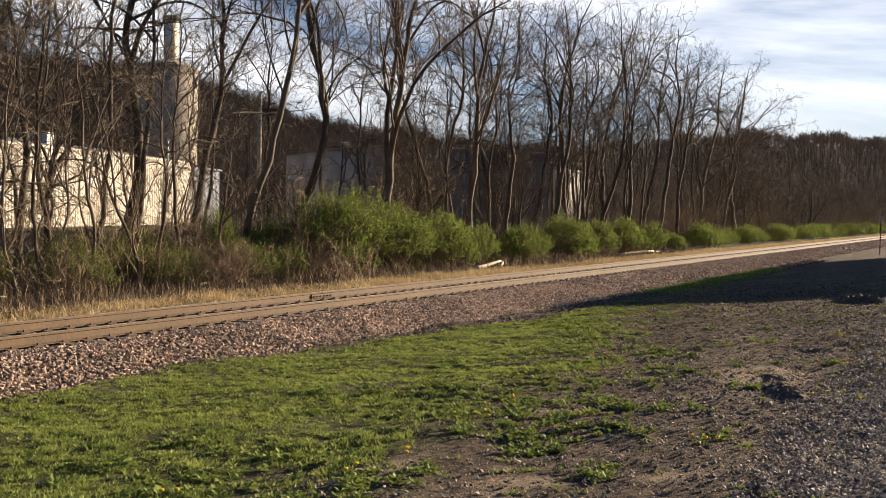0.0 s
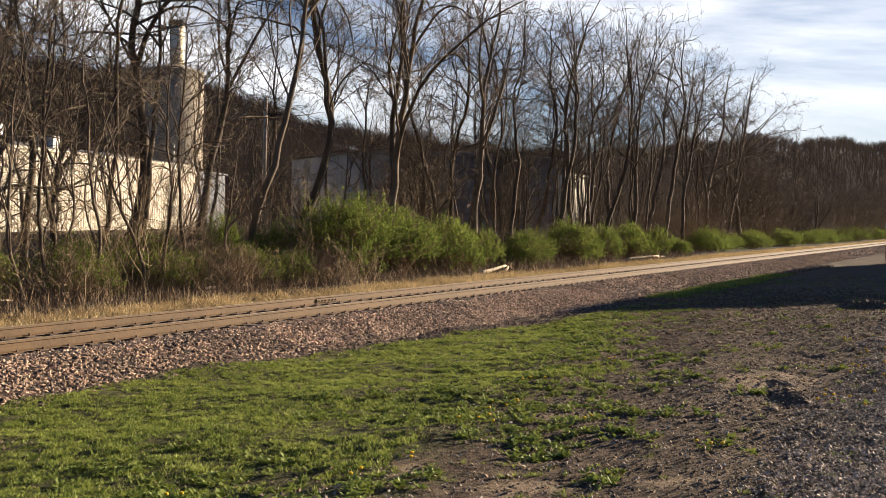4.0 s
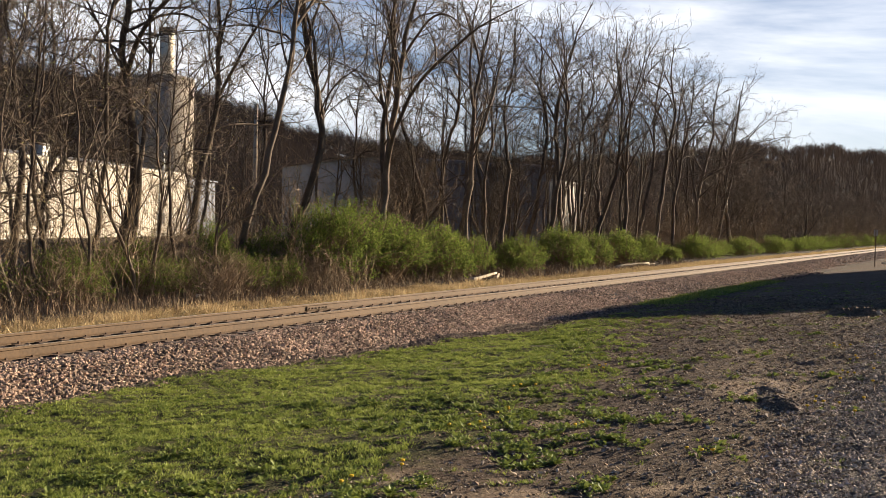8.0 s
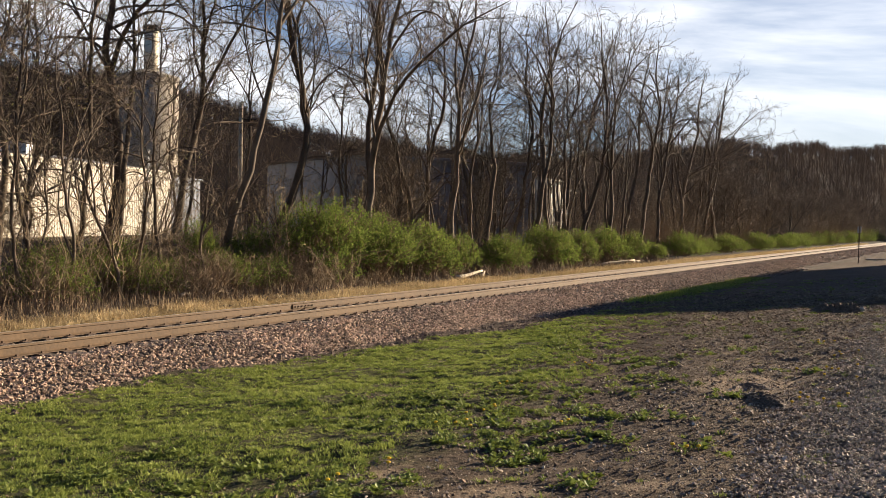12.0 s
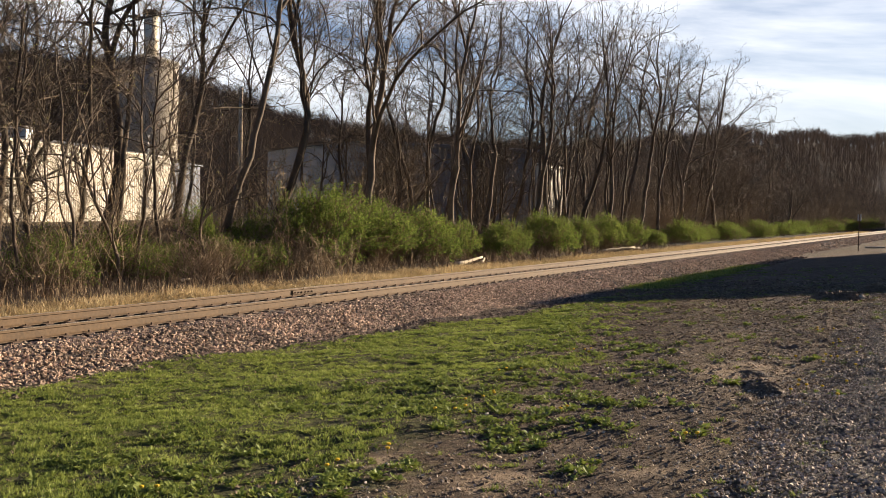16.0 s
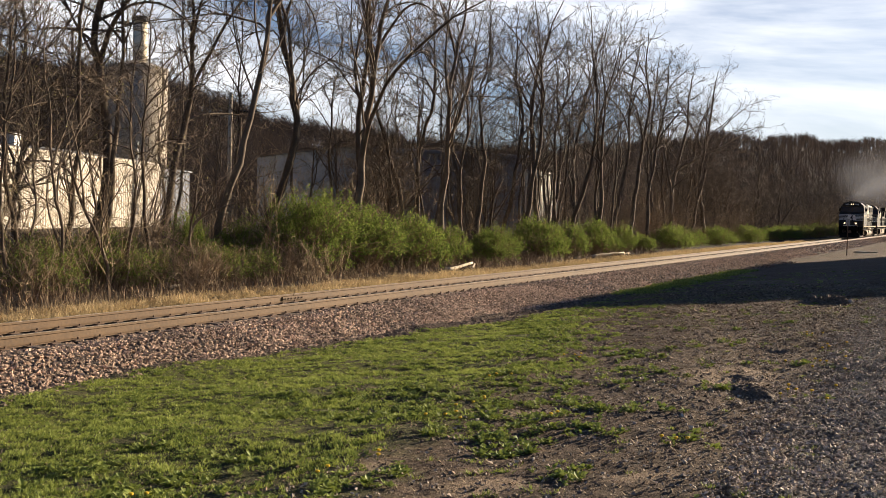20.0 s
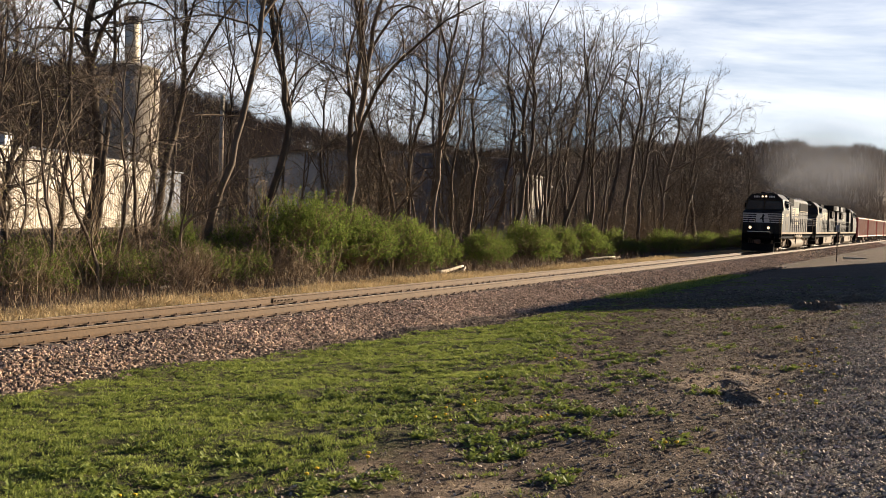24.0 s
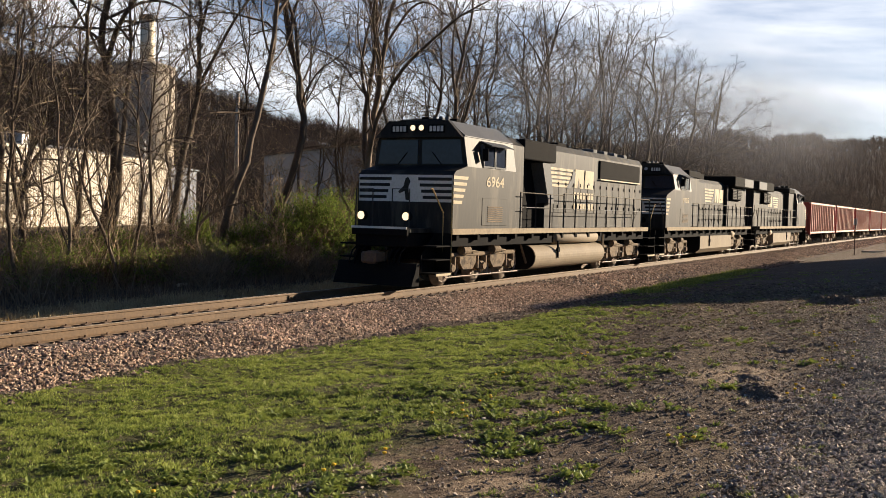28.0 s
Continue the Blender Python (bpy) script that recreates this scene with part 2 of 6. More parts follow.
def hill(x, y):
    """Height of the wooded ridges round the valley."""
    d = np.hypot(x, y)
    b = np.degrees(np.arctan2(y, x))
    slope = np.interp(b, [0, 6, 12, 19, 22, 25, 31, 34, 37, 39, 44, 51, 70, 110, 180], [.065, .0745, .079, .069, .064, .067, .078, .082, .092, .108, .128, .13, .12, .05, .0])
    slope = slope + 0.0022 * np.sin(b * 1.7) + 0.0012 * np.sin(b * 4.1 + 1)
    far = np.interp(b, [0, 15, 25, 60], [820, 760, 520, 400])
    k = np.clip((d / far - 0.38) / 0.62, 0, 1)
    top = slope * far - 9
    return np.where(y > 0, top * k * k * (3 - 2 * k) * np.clip((y - 17) / 16, 0, 1), 0)


def ground_z(x, y):
    x, y = np.asarray(x, float), np.asarray(y, float)
    k = np.clip(y / 10.5, 0, 1)
    z = 0.35 - 0.85 * k
    near = np.clip(1 - np.hypot(x - 15, y - 7) / 60, 0, 1)
    bump = 0.02 * np.sin(x * 1.7 + y * 0.9) + 0.02 * np.sin(x * 0.6 - y * 2.3 + 1) + 0.009 * np.sin(3.1 * x + 2.7 * y) * np.sin(1.3 * y - x)
    bump = bump + 0.009 * np.sin(5.3 * x + 1.2 * np.sin(4 * y)) * np.sin(6.1 * y + 1.5 * np.sin(3.3 * x)) + 0.012 * np.sin(11 * x + 2 * np.sin(7 * y)) * np.sin(12 * y + x)
    return z + bump * near + hill(x, y)


def spaced(lo, hi, near_lo, near_hi, step, grow):
    a = list(np.arange(near_lo, near_hi + step / 2, step))
    s = step
    while a[-1] < hi:
        s *= grow
        a.append(a[-1] + s)
    s = step
    while a[0] > lo:
        s *= grow
        a.insert(0, a[0] - s)
    return np.array(a)


def sheet(name, xs, ys):
    X, Y = np.meshgrid(xs, ys, indexing="ij")
    V = np.stack([X, Y, ground_z(X, Y)], -1).reshape(-1, 3)
    n, m = len(xs), len(ys)
    i, j = np.meshgrid(np.arange(n - 1), np.arange(m - 1), indexing="ij")
    i, j = i.ravel(), j.ravel()
    return mesh_of(name, V, np.stack([i * m + j, (i + 1) * m + j, (i + 1) * m + j + 1, i * m + j + 1], 1), True)


def ground_material():
    m = bpy.data.materials.new("verge_soil_and_turf")
    m.use_nodes = True
    n, l = m.node_tree.nodes, m.node_tree.links
    p = n["Principled BSDF"]
    geo, sep = n.new("ShaderNodeNewGeometry"), n.new("ShaderNodeSeparateXYZ")
    l.new(geo.outputs["Position"], sep.inputs[0])

    def math_node(op, a, b=0.0, c=0.0, clamp=False):
        q = n.new("ShaderNodeMath")
        q.operation, q.use_clamp = op, clamp
        for k, v in enumerate((a, b, c)):
            if isinstance(v, (int, float)):
                q.inputs[k].default_value = v
            else:
                l.new(v, q.inputs[k])
        return q.outputs[0]

    def noise_at(s, d=4, r=0.55):
        q = n.new("ShaderNodeTexNoise")
        q.inputs["Scale"].default_value, q.inputs["Detail"].default_value, q.inputs["Roughness"].default_value = s, d, r
        l.new(geo.outputs["Position"], q.inputs["Vector"])
        return q.outputs["Fac"]

    def tone(fac, lo, hi, a, b):
        r = n.new("ShaderNodeMapRange")
        r.inputs["From Min"].default_value, r.inputs["From Max"].default_value = lo, hi
        l.new(fac, r.inputs["Value"])
        return blend(r.outputs[0], a, b)

    def blend(fac, a, b):
        q = n.new("ShaderNodeMix")
        q.data_type = "RGBA"
        l.new(fac, q.inputs[0])
        for k, v in ((6, a), (7, b)):
            if isinstance(v, tuple):
                q.inputs[k].default_value = (*v, 1)
            else:
                l.new(v, q.inputs[k])
        return q.outputs[2]

    x, y = sep.outputs["X"], sep.outputs["Y"]
    big, mid, fine, grit = noise_at(0.35, 5), noise_at(1.6, 6, 0.65), noise_at(9, 5, 0.7), noise_at(45, 4, 0.7)
    # ground tones kept dark: they carry the shade between blades and clods
    turf = tone(fine, 0.35, 0.7, (0.04, 0.04, 0.017), (0.15, 0.142, 0.052))
    soil = tone(fine, 0.3, 0.7, (0.028, 0.02, 0.015), (0.2, 0.142, 0.094))
    soil = blend(math_node("MULTIPLY_ADD", big, 4.0, -2.0, True), soil, tone(grit, 0.3, 0.7, (0.04, 0.03, 0.022), (0.28, 0.202, 0.138)))
    stone = tone(grit, 0.3, 0.65, (0.045, 0.038, 0.033), (0.165, 0.138, 0.113))
    edge = math_node("MINIMUM", math_node("MULTIPLY_ADD", math_node("MAXIMUM", math_node("SUBTRACT", x, 9.0), 0.0), 0.27, 4.1), 9.9)
    rag = math_node("ADD", math_node("MULTIPLY_ADD", mid, 3.6, -1.8), math_node("MULTIPLY_ADD", big, 2.4, -1.2))
    green = math_node("ADD", math_node("SUBTRACT", y, edge), rag)
    green = math_node("MULTIPLY_ADD", green, 0.9, 0.25, True)
    col = blend(green, soil, turf)
    gravel = math_node("MULTIPLY_ADD", math_node("ADD", math_node("SUBTRACT", math_node("MULTIPLY_ADD", x, 0.035, 1.15), y), math_node("MULTIPLY_ADD", mid, 1.4, -0.7)), 2.5, 0.3, True)
    col = blend(gravel, col, stone)
    # trodden pale patches on the bare soil
    for px, py, reach in ((7.0, 3.2, 0.5), (7.5, 4.4, 0.35), (13.4, 2.7, 0.9), (7.7, 2.1, 0.35), (10.2, 4.2, 0.4)):
        far = math_node("SQRT", math_node("ADD", math_node("POWER", math_node("SUBTRACT", x, px), 2.0), math_node("POWER", math_node("MULTIPLY", math_node("SUBTRACT", y, py), 1.3), 2.0)))
        near = math_node("MULTIPLY_ADD", math_node("ADD", math_node("SUBTRACT", reach, far), math_node("MULTIPLY_ADD", mid, 1.2, -0.6)), 3.0, 0.1, True)
        col = blend(math_node("MULTIPLY", near, 0.8), col, tone(fine, 0.3, 0.7, (0.26, 0.19, 0.125), (0.40, 0.3, 0.2)))
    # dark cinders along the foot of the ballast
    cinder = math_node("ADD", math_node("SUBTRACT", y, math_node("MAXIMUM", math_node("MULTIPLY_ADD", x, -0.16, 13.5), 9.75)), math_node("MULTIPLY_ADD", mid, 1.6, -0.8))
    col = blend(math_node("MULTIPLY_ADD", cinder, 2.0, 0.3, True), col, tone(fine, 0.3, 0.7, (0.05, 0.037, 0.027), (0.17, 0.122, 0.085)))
    # leaf litter beyond the line, its tone darkened for the shade under the woods
    litter = tone(mid, 0.3, 0.7, (0.03, 0.023, 0.017), (0.075, 0.055, 0.039))
    col = blend(math_node("MULTIPLY_ADD", math_node("SUBTRACT", y, 17.0), 0.5, 0.0, True), col, litter)
    l.new(col, p.inputs["Base Color"])
    p.inputs["Roughness"].default_value, p.inputs["Specular IOR Level"].default_value = 0.95, 0.15
    bm = n.new("ShaderNodeBump")
    bm.inputs["Strength"].default_value, bm.inputs["Distance"].default_value = 1.0, 0.07
    l.new(math_node("ADD", math_node("MULTIPLY", fine, 1.0), math_node("MULTIPLY", grit, 0.5)), bm.inputs["Height"])
    l.new(bm.outputs[0], p.inputs["Normal"])
    return m


M_GROUND = ground_material()
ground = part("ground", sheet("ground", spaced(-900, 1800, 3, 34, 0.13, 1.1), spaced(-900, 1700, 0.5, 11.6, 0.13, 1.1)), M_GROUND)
tagged(ground, "patchy grass, bare soil and leaf litter of a valley floor", "ground", kind="structure")

# ---- ballast bed ----
rng = np.random.default_rng(5)


def toe(x):
    """How far the near ballast shoulder reaches from the track's middle."""
    return 2.75 + 0.75 * np.clip((x - 12) / 14, 0, 1) + 0.12 * np.sin(x * 0.9) + 0.08 * np.sin(x * 2.3)


def bed_z(x, lat):
    """Top of the ballast at a distance lat from the track's middle."""
    a = np.abs(lat)
    t = np.where(lat < 0, toe(x), 3.2)
    return np.where(a < 1.65, np.where(lat < -1.0, -0.215, -0.235), -0.215 - 0.345 * np.clip((a - 1.65) / (t - 1.65), 0, 1.2))


xs = spaced(-160, 900, 4, 60, 0.5, 1.15)
lats = np.array([-4.2, -3.7, -3.3, -2.9, -2.5, -2.1, -1.75, -1.55, -0.8, 0, 0.8, 1.55, 1.75, 2.3, 2.9, 3.4, 3.9])
X, Lt = np.meshgrid(xs, lats, indexing="ij")
V = np.stack([X, TRACK_Y + Lt, bed_z(X, Lt)], -1).reshape(-1, 3)
m_ = len(lats)
i, j = [a.ravel() for a in np.meshgrid(np.arange(len(xs) - 1), np.arange(m_ - 1), indexing="ij")]
# bed far darker than its stones: the gaps' shade is in this colour
M_BED = mat("ballast_bed", (0.10, 0.074, 0.058), (0.03, 0.023, 0.018), 3, 22, 0.95, bump=1.0, spread=0.25)
bed = part("ballast_bed", mesh_of("ballast_bed", V, np.stack([i * m_ + j, (i + 1) * m_ + j, (i + 1) * m_ + j + 1, i * m_ + j + 1], 1), True), M_BED)
tagged(bed, "long low bank of crushed pinkish stone ballast", "ballast bed", kind="structure")


def stones(name, pos, size, seed, material, label, category):
    """Many small angular stones in one mesh."""
    r = np.random.default_rng(seed)
    n = len(pos)
    base = np.array([(1, 0, 0), (0, 1, 0), (-1, 0, 0), (0, -1, 0), (0, 0, 1), (0, 0, -1)], float)
    faces = np.array([(0, 1, 4), (1, 2, 4), (2, 3, 4), (3, 0, 4), (1, 0, 5), (2, 1, 5), (3, 2, 5), (0, 3, 5)])
    v = base[None] + r.uniform(-0.45, 0.45, (n, 6, 3))
    v *= np.stack([r.uniform(0.7, 1.3, n), r.uniform(0.6, 1.1, n), r.uniform(0.4, 0.85, n)], 1)[:, None]
    a, b = r.uniform(0, 2 * np.pi, n), r.uniform(-0.9, 0.9, n)
    ca, sa, cb, sb = np.cos(a), np.sin(a), np.cos(b), np.sin(b)
    x, y, z = v[..., 0], v[..., 1], v[..., 2]
    x, z = x * cb[:, None] + z * sb[:, None], z * cb[:, None] - x * sb[:, None]
    x, y = x * ca[:, None] - y * sa[:, None], x * sa[:, None] + y * ca[:, None]
    v = np.stack([x, y, z], -1) * (np.broadcast_to(size, (n,)) * r.uniform(0.6, 1.35, n))[:, None, None] + pos[:, None]
    f = faces[None] + (np.arange(n) * 6)[:, None, None]
    ob = part(name, mesh_of(name, v.reshape(-1, 3), f.reshape(-1, 3)), material)
    return tagged(ob, label, category, kind="stuff")


def scatter_bed(x0, x1, n, l0, l1):
    x = rng.uniform(x0, x1, n)
    lat = rng.uniform(l0, l1, n)
    keep = (lat > -toe(x) - 0.25 + rng.uniform(-0.2, 0.25, n)) & (np.abs(np.abs(lat) - 0.75) > 0.1)
    x, lat = x[keep], lat[keep]
    return np.stack([x, TRACK_Y + lat, bed_z(x, lat) + rng.uniform(0.0, 0.02, len(x))], 1)


pos = np.concatenate([scatter_bed(6, 34, 52000, -3.9, -0.85), scatter_bed(34, 90, 24000, -3.9, -0.85), scatter_bed(90, 190, 5000, -3.9, -0.85), scatter_bed(6, 40, 7000, -0.65, 0.65), scatter_bed(6, 40, 3500, 0.85, 3.4)])
stones("ballast_stones", pos, np.where(pos[:, 0] < 34, 0.031, np.where(pos[:, 0] < 90, 0.046, 0.09)), 7, M_STONE, "loose crushed pink and grey ballast stones", "ballast stones")

# ---- track: rails, ties, plates ----
track = thing("railway_track", "single railway track with rusty rails on wooden ties", "railway track", kind="structure")
HEAD = [(-0.0375, -0.004), (-0.03, 0.0), (0.03, 0.0), (0.0375, -0.004), (0.0375, -0.036), (0.012, -0.05), (0.009, -0.15), (0.03, -0.165), (0.076, -0.174), (0.076, -0.186),
        (-0.076, -0.186), (-0.076, -0.174), (-0.03, -0.165), (-0.009, -0.15), (-0.012, -0.05), (-0.0375, -0.036)]
JOINTS = {-1: 47.0, 1: 21.55}
for side in (-1, 1):
    yr = TRACK_Y + side * 0.7535
    lengths = [(-160, JOINTS[side]), (JOINTS[side] + 0.014, 900)]
    for a, b in lengths:
        rail = part("rail", Form().prism([(y + yr, z) for y, z in HEAD], 0, a, b), M_RAIL, track, "long rust-brown steel rail")
        part("running_surface", Form().box(a, b, yr - 0.03, yr + 0.03, 0.0005, 0.003), M_RAILTOP, rail, "bright worn rail head")

TIE = Form().box(-0.115, 0.115, -1.3, 1.3, -0.36, -0.187, 0.012).mesh("tie")
TIE.materials.append(M_TIE)
ties_x = np.arange(2.0, 152.0, 0.5)
r = np.random.default_rng(8)
for x in ties_x:
    t = part("tie", TIE, None, track)
    t.matrix_basis = pose(x + r.normal(0, 0.015), TRACK_Y + r.normal(0, 0.03), r.normal(0, 0.006), 0, 0, r.normal(0, 0.7))
f = Form()
for x in np.concatenate([np.arange(-60, 2.0, 0.5), np.arange(152.0, 400, 0.5)]):
    f.box(x - 0.115, x + 0.115, TRACK_Y - 1.3, TRACK_Y + 1.3, -0.36, -0.19)
tagged(part("far_ties", f, M_TIE, track, "rows of wooden ties"), kind="stuff")
# tie plates with their spikes and the rail anchors
f = Form()
for x in np.concatenate([ties_x, [1.5]]):
    for side in (-1, 1):
        yr = TRACK_Y + side * 0.7535
        f.box(x - 0.09, x + 0.09, yr - 0.17, yr + 0.17, -0.19, -0.176)
        for s in (-1, 1):
            f.box(x - 0.05 * s - 0.018, x - 0.05 * s + 0.018, yr + s * 0.07, yr + s * 0.105, -0.178, -0.155 + 0.02 * r.random())
tagged(part("tie_plates", f, M_IRON, track, "rusty tie plates, spikes and anchors"), kind="stuff")
bar = Form().box(JOINTS[1] - 0.45, JOINTS[1] + 0.45, TRACK_Y + 0.7535 - 0.045, TRACK_Y + 0.7535 - 0.012, -0.15, -0.05, 0.01)
for d in (-0.36, -0.22, -0.08, 0.08, 0.22, 0.36):
    bar.rod((JOINTS[1] + d, TRACK_Y + 0.7535 - 0.075, -0.1), (JOINTS[1] + d, TRACK_Y + 0.7535 - 0.04, -0.1), 0.02, 6)
part("joint_bar", bar, M_RAIL, track, "bolted joint bar")

# ---- bare spring trees ----
def wander(r, p, d, length, n, bend, lift):
    """A branch's line: n steps from p along d, bending at random and lifting towards the light."""
    pts, p, d = [np.array(p, float)], np.array(p, float), np.array(d, float)
    for _ in range(n):
        d = d + r.normal(0, bend, 3) + np.array((0, 0, lift))
        d /= np.linalg.norm(d)
        p = p + d * (length / n)
        pts.append(p)
    return np.array(pts)


def unit(v):
    return v / (np.linalg.norm(v, axis=-1, keepdims=True) + 1e-9)


def grow(r, P, D, L, steps, bend, lift):
    """Many branch lines at once: each keeps a slow curve of its own, wavers, and lifts towards the light."""
    n = len(P)
    curve = r.normal(0, bend * 0.55, (n, 3))
    lift = lift * r.uniform(-0.6, 2.6, (n, 1)) * np.array((0, 0, 1))
    D, p, pts = unit(D), P, [P]
    for _ in range(steps):
        curve = curve * 0.85 + r.normal(0, bend * 0.5, (n, 3))
        D = unit(D + curve + r.normal(0, bend * 0.45, (n, 3)) + lift)
        p = p + D * (L / steps)[:, None]
        pts.append(p)
    return np.stack(pts, 1)


def sprout(r, lines, which, share, lo, hi):
    """Feet and directions of side shoots at the given shares of the chosen lines, lo to hi radians off them."""
    m = lines.shape[1] - 1
    f = share * m
    k = np.minimum(f.astype(int), m - 1)
    a, b = lines[which, k], lines[which, k + 1]
    d = unit(b - a)
    q = unit(np.cross(d, r.normal(0, 1, d.shape)))
    ang = r.uniform(lo, hi, len(which))[:, None]
    return a + (b - a) * (f - k)[:, None], d * np.cos(ang) + q * np.sin(ang)


def tubes(form, lines, radii, k):
    """Adds many open tubes with k sides to a form."""
    n, m = lines.shape[:2]
    if not n:
        return form
    d = unit(np.gradient(lines, axis=1))
    u = unit(np.cross(d, np.array((0.31, 0.52, 0.79))))
    w = np.cross(d, u)
    a = np.arange(k) * 2 * np.pi / k
    ring = np.cos(a)[:, None] * u[:, :, None] + np.sin(a)[:, None] * w[:, :, None]
    v = lines[:, :, None] + ring * radii[:, :, None, None]
    t, i, j = [g.ravel() for g in np.meshgrid(np.arange(n), np.arange(m - 1), np.arange(k), indexing="ij")]
    o = t * m * k + i * k
    return form.add(v.reshape(-1, 3), np.stack([o + j, o + (j + 1) % k, o + k + (j + 1) % k, o + k + j], 1))


def spikes(form, P, Q, rad):
    """Adds many thin three-sided cones from P to Q."""
    d = unit(Q - P)
    u = unit(np.cross(d, np.array((0.31, 0.52, 0.79)))) * rad
    w = np.cross(d, u)
    n = len(P)
    v = np.stack([P + u, P - 0.5 * u + 0.87 * w, P - 0.5 * u - 0.87 * w, Q], 1).reshape(-1, 3)
    f = np.array([(0, 1, 3), (1, 2, 3), (2, 0, 3)])[None] + (np.arange(n) * 4)[:, None, None]
    return form.add(v, f.reshape(-1, 3))


def at_share(line, s):
    """The place and direction at the share s of a line."""
    f = s * (len(line) - 1)
    k = min(int(f), len(line) - 2)
    d = line[k + 1] - line[k]
    return line[k] + d * (f - k), d / np.linalg.norm(d)


def side_way(r, d, angle):
    """A direction at that angle from d, turned at random round it."""
    q = np.cross(d, r.normal(0, 1, 3))
    q /= np.linalg.norm(q) + 1e-9
    return d * math.cos(angle) + q * math.sin(angle)


RIGHT = np.array((math.sin(radians(28)), -math.cos(radians(28)), 0))


def tree_meshes(seed, height, radius, lean, fork, density=1.0, spread=1.0, low=0.34, fine=1.0):
    """Trunk, limbs and twigs of one bare tree, its foot at the origin; low: where its side limbs begin."""
    r = np.random.default_rng(seed)
    n = 22
    s = np.linspace(0, 1, n)
    turn = np.cumsum(r.normal(0, 0.22, (n, 2)), axis=0) + r.normal(0, 0.28, (n, 2))
    turn -= turn.mean(0)
    bow = np.cumsum(turn * 0.22, axis=0) * (height / 16)
    line = np.zeros((n, 3))
    line[:, 2] = s * height * 0.95
    line[:, :2] = bow - bow[0] - np.outer(s, bow[-1] - bow[0])
    line += RIGHT * lean * (s ** 1.15)[:, None]

    def thick(sh):
        return radius * np.clip(1 - sh, 0, 1) ** 0.8 + 0.008

    rad = thick(s) * (1 + 0.55 * np.exp(-s * height / 0.35))
    rad = rad * (1 + np.cumsum(r.normal(0, 0.05, n)) * 0.5 + r.normal(0, 0.03, n)).clip(0.8, 1.2)
    trunk = Form().tube(line, rad, 9)
    one = line[None]
    # the great forks, then the side limbs, shorter towards the top
    k = 2 + int(r.random() < 0.6)
    sh_f = np.clip(fork + np.array((0.0, 0.13, 0.24))[:k] + r.uniform(-0.03, 0.03, k), 0.1, 0.85)
    P, D = sprout(r, one, np.zeros(k, int), sh_f, 0.28, 0.52)
    forks = grow(r, P, D, height * (1 - sh_f) * r.uniform(0.82, 1.02, k), 12, 0.13, 0.04)
    m = int(13 * density)
    sh_s = low + (0.95 - low) * (np.arange(m) + r.random(m)) / m
    P, D = sprout(r, one, np.zeros(m, int), sh_s, 0.5, 1.05)
    sides = grow(r, P, D, height * np.clip(1.12 - sh_s, 0.15, 0.62) * r.uniform(0.38, 0.8, m) * spread, 12, 0.17, 0.035)
    l1 = np.concatenate([forks, sides])
    r1 = np.concatenate([thick(sh_f) * 0.72, thick(sh_s) * r.uniform(0.28, 0.45, m)])
    len1 = np.linalg.norm(np.diff(l1, axis=1), axis=2).sum(1)
    taper = np.linspace(1, 0, 13) ** 0.8
    limbs = []
    # boughs on every limb
    many = np.maximum(3, (len1 * 1.5 * density).astype(int))
    w2 = np.repeat(np.arange(len(l1)), many)
    s2 = r.uniform(0.16, 1.0, len(w2))
    P, D = sprout(r, l1, w2, s2, 0.35, 0.85)
    len2 = len1[w2] * r.uniform(0.2, 0.46, len(w2)) * (1.12 - s2 * 0.55)
    l2 = grow(r, P, D, len2, 7, 0.22, 0.03)
    r2 = np.minimum(0.032, (r1[w2] * (1 - s2) ** 0.8 + 0.006) * 0.62) * r.uniform(0.7, 1, len(w2))
    for q in range(len(l1)):
        f = Form()
        tubes(f, l1[q:q + 1], (r1[q] * taper + 0.005)[None], 6)
        on = w2 == q
        tubes(f, l2[on], r2[on][:, None] * np.linspace(1, 0.12, 8)[None] + 0.0035, 4)
        limbs.append(f)
    # sprays of twigs on the boughs, on the leader and on the outer limbs
    twigs = Form()
    many = np.maximum(2, (len2 * 3.4 * density * fine).astype(int))
    w3 = np.repeat(np.arange(len(l2)), many)
    P, D = sprout(r, l2, w3, r.uniform(0.12, 1.0, len(w3)), 0.3, 0.85)
    w1 = np.repeat(np.arange(len(l1)), np.maximum(2, (len1 * 1.2 * density * fine).astype(int)))
    P1, D1 = sprout(r, l1, w1, r.uniform(0.3, 1.0, len(w1)), 0.4, 1.0)
    k0 = int(26 * density)
    P0, D0 = sprout(r, one, np.zeros(k0, int), r.uniform(low * 0.5, 1.0, k0), 0.4, 1.3)
    P, D = np.concatenate([P, P1, P0]), np.concatenate([D, D1, D0])
    l3 = grow(r, P, D, r.uniform(0.35, 1.25, len(P)) * (0.55 + height / 34), 4, 0.27, 0.03)
    tubes(twigs, l3, np.broadcast_to(np.linspace(0.0095, 0.004, 5), (len(l3), 5)), 3)
    w4 = np.repeat(np.arange(len(l3)), max(1, round(3 * fine)))
    P, D = sprout(r, l3, w4, r.uniform(0.15, 1.0, len(w4)), 0.35, 0.8)
    tips = P + D * r.uniform(0.18, 0.62, len(P))[:, None]
    spikes(twigs, P, tips, 0.0062)
    buds = tips[r.random(len(tips)) < 0.5]
    return trunk, limbs, twigs, buds


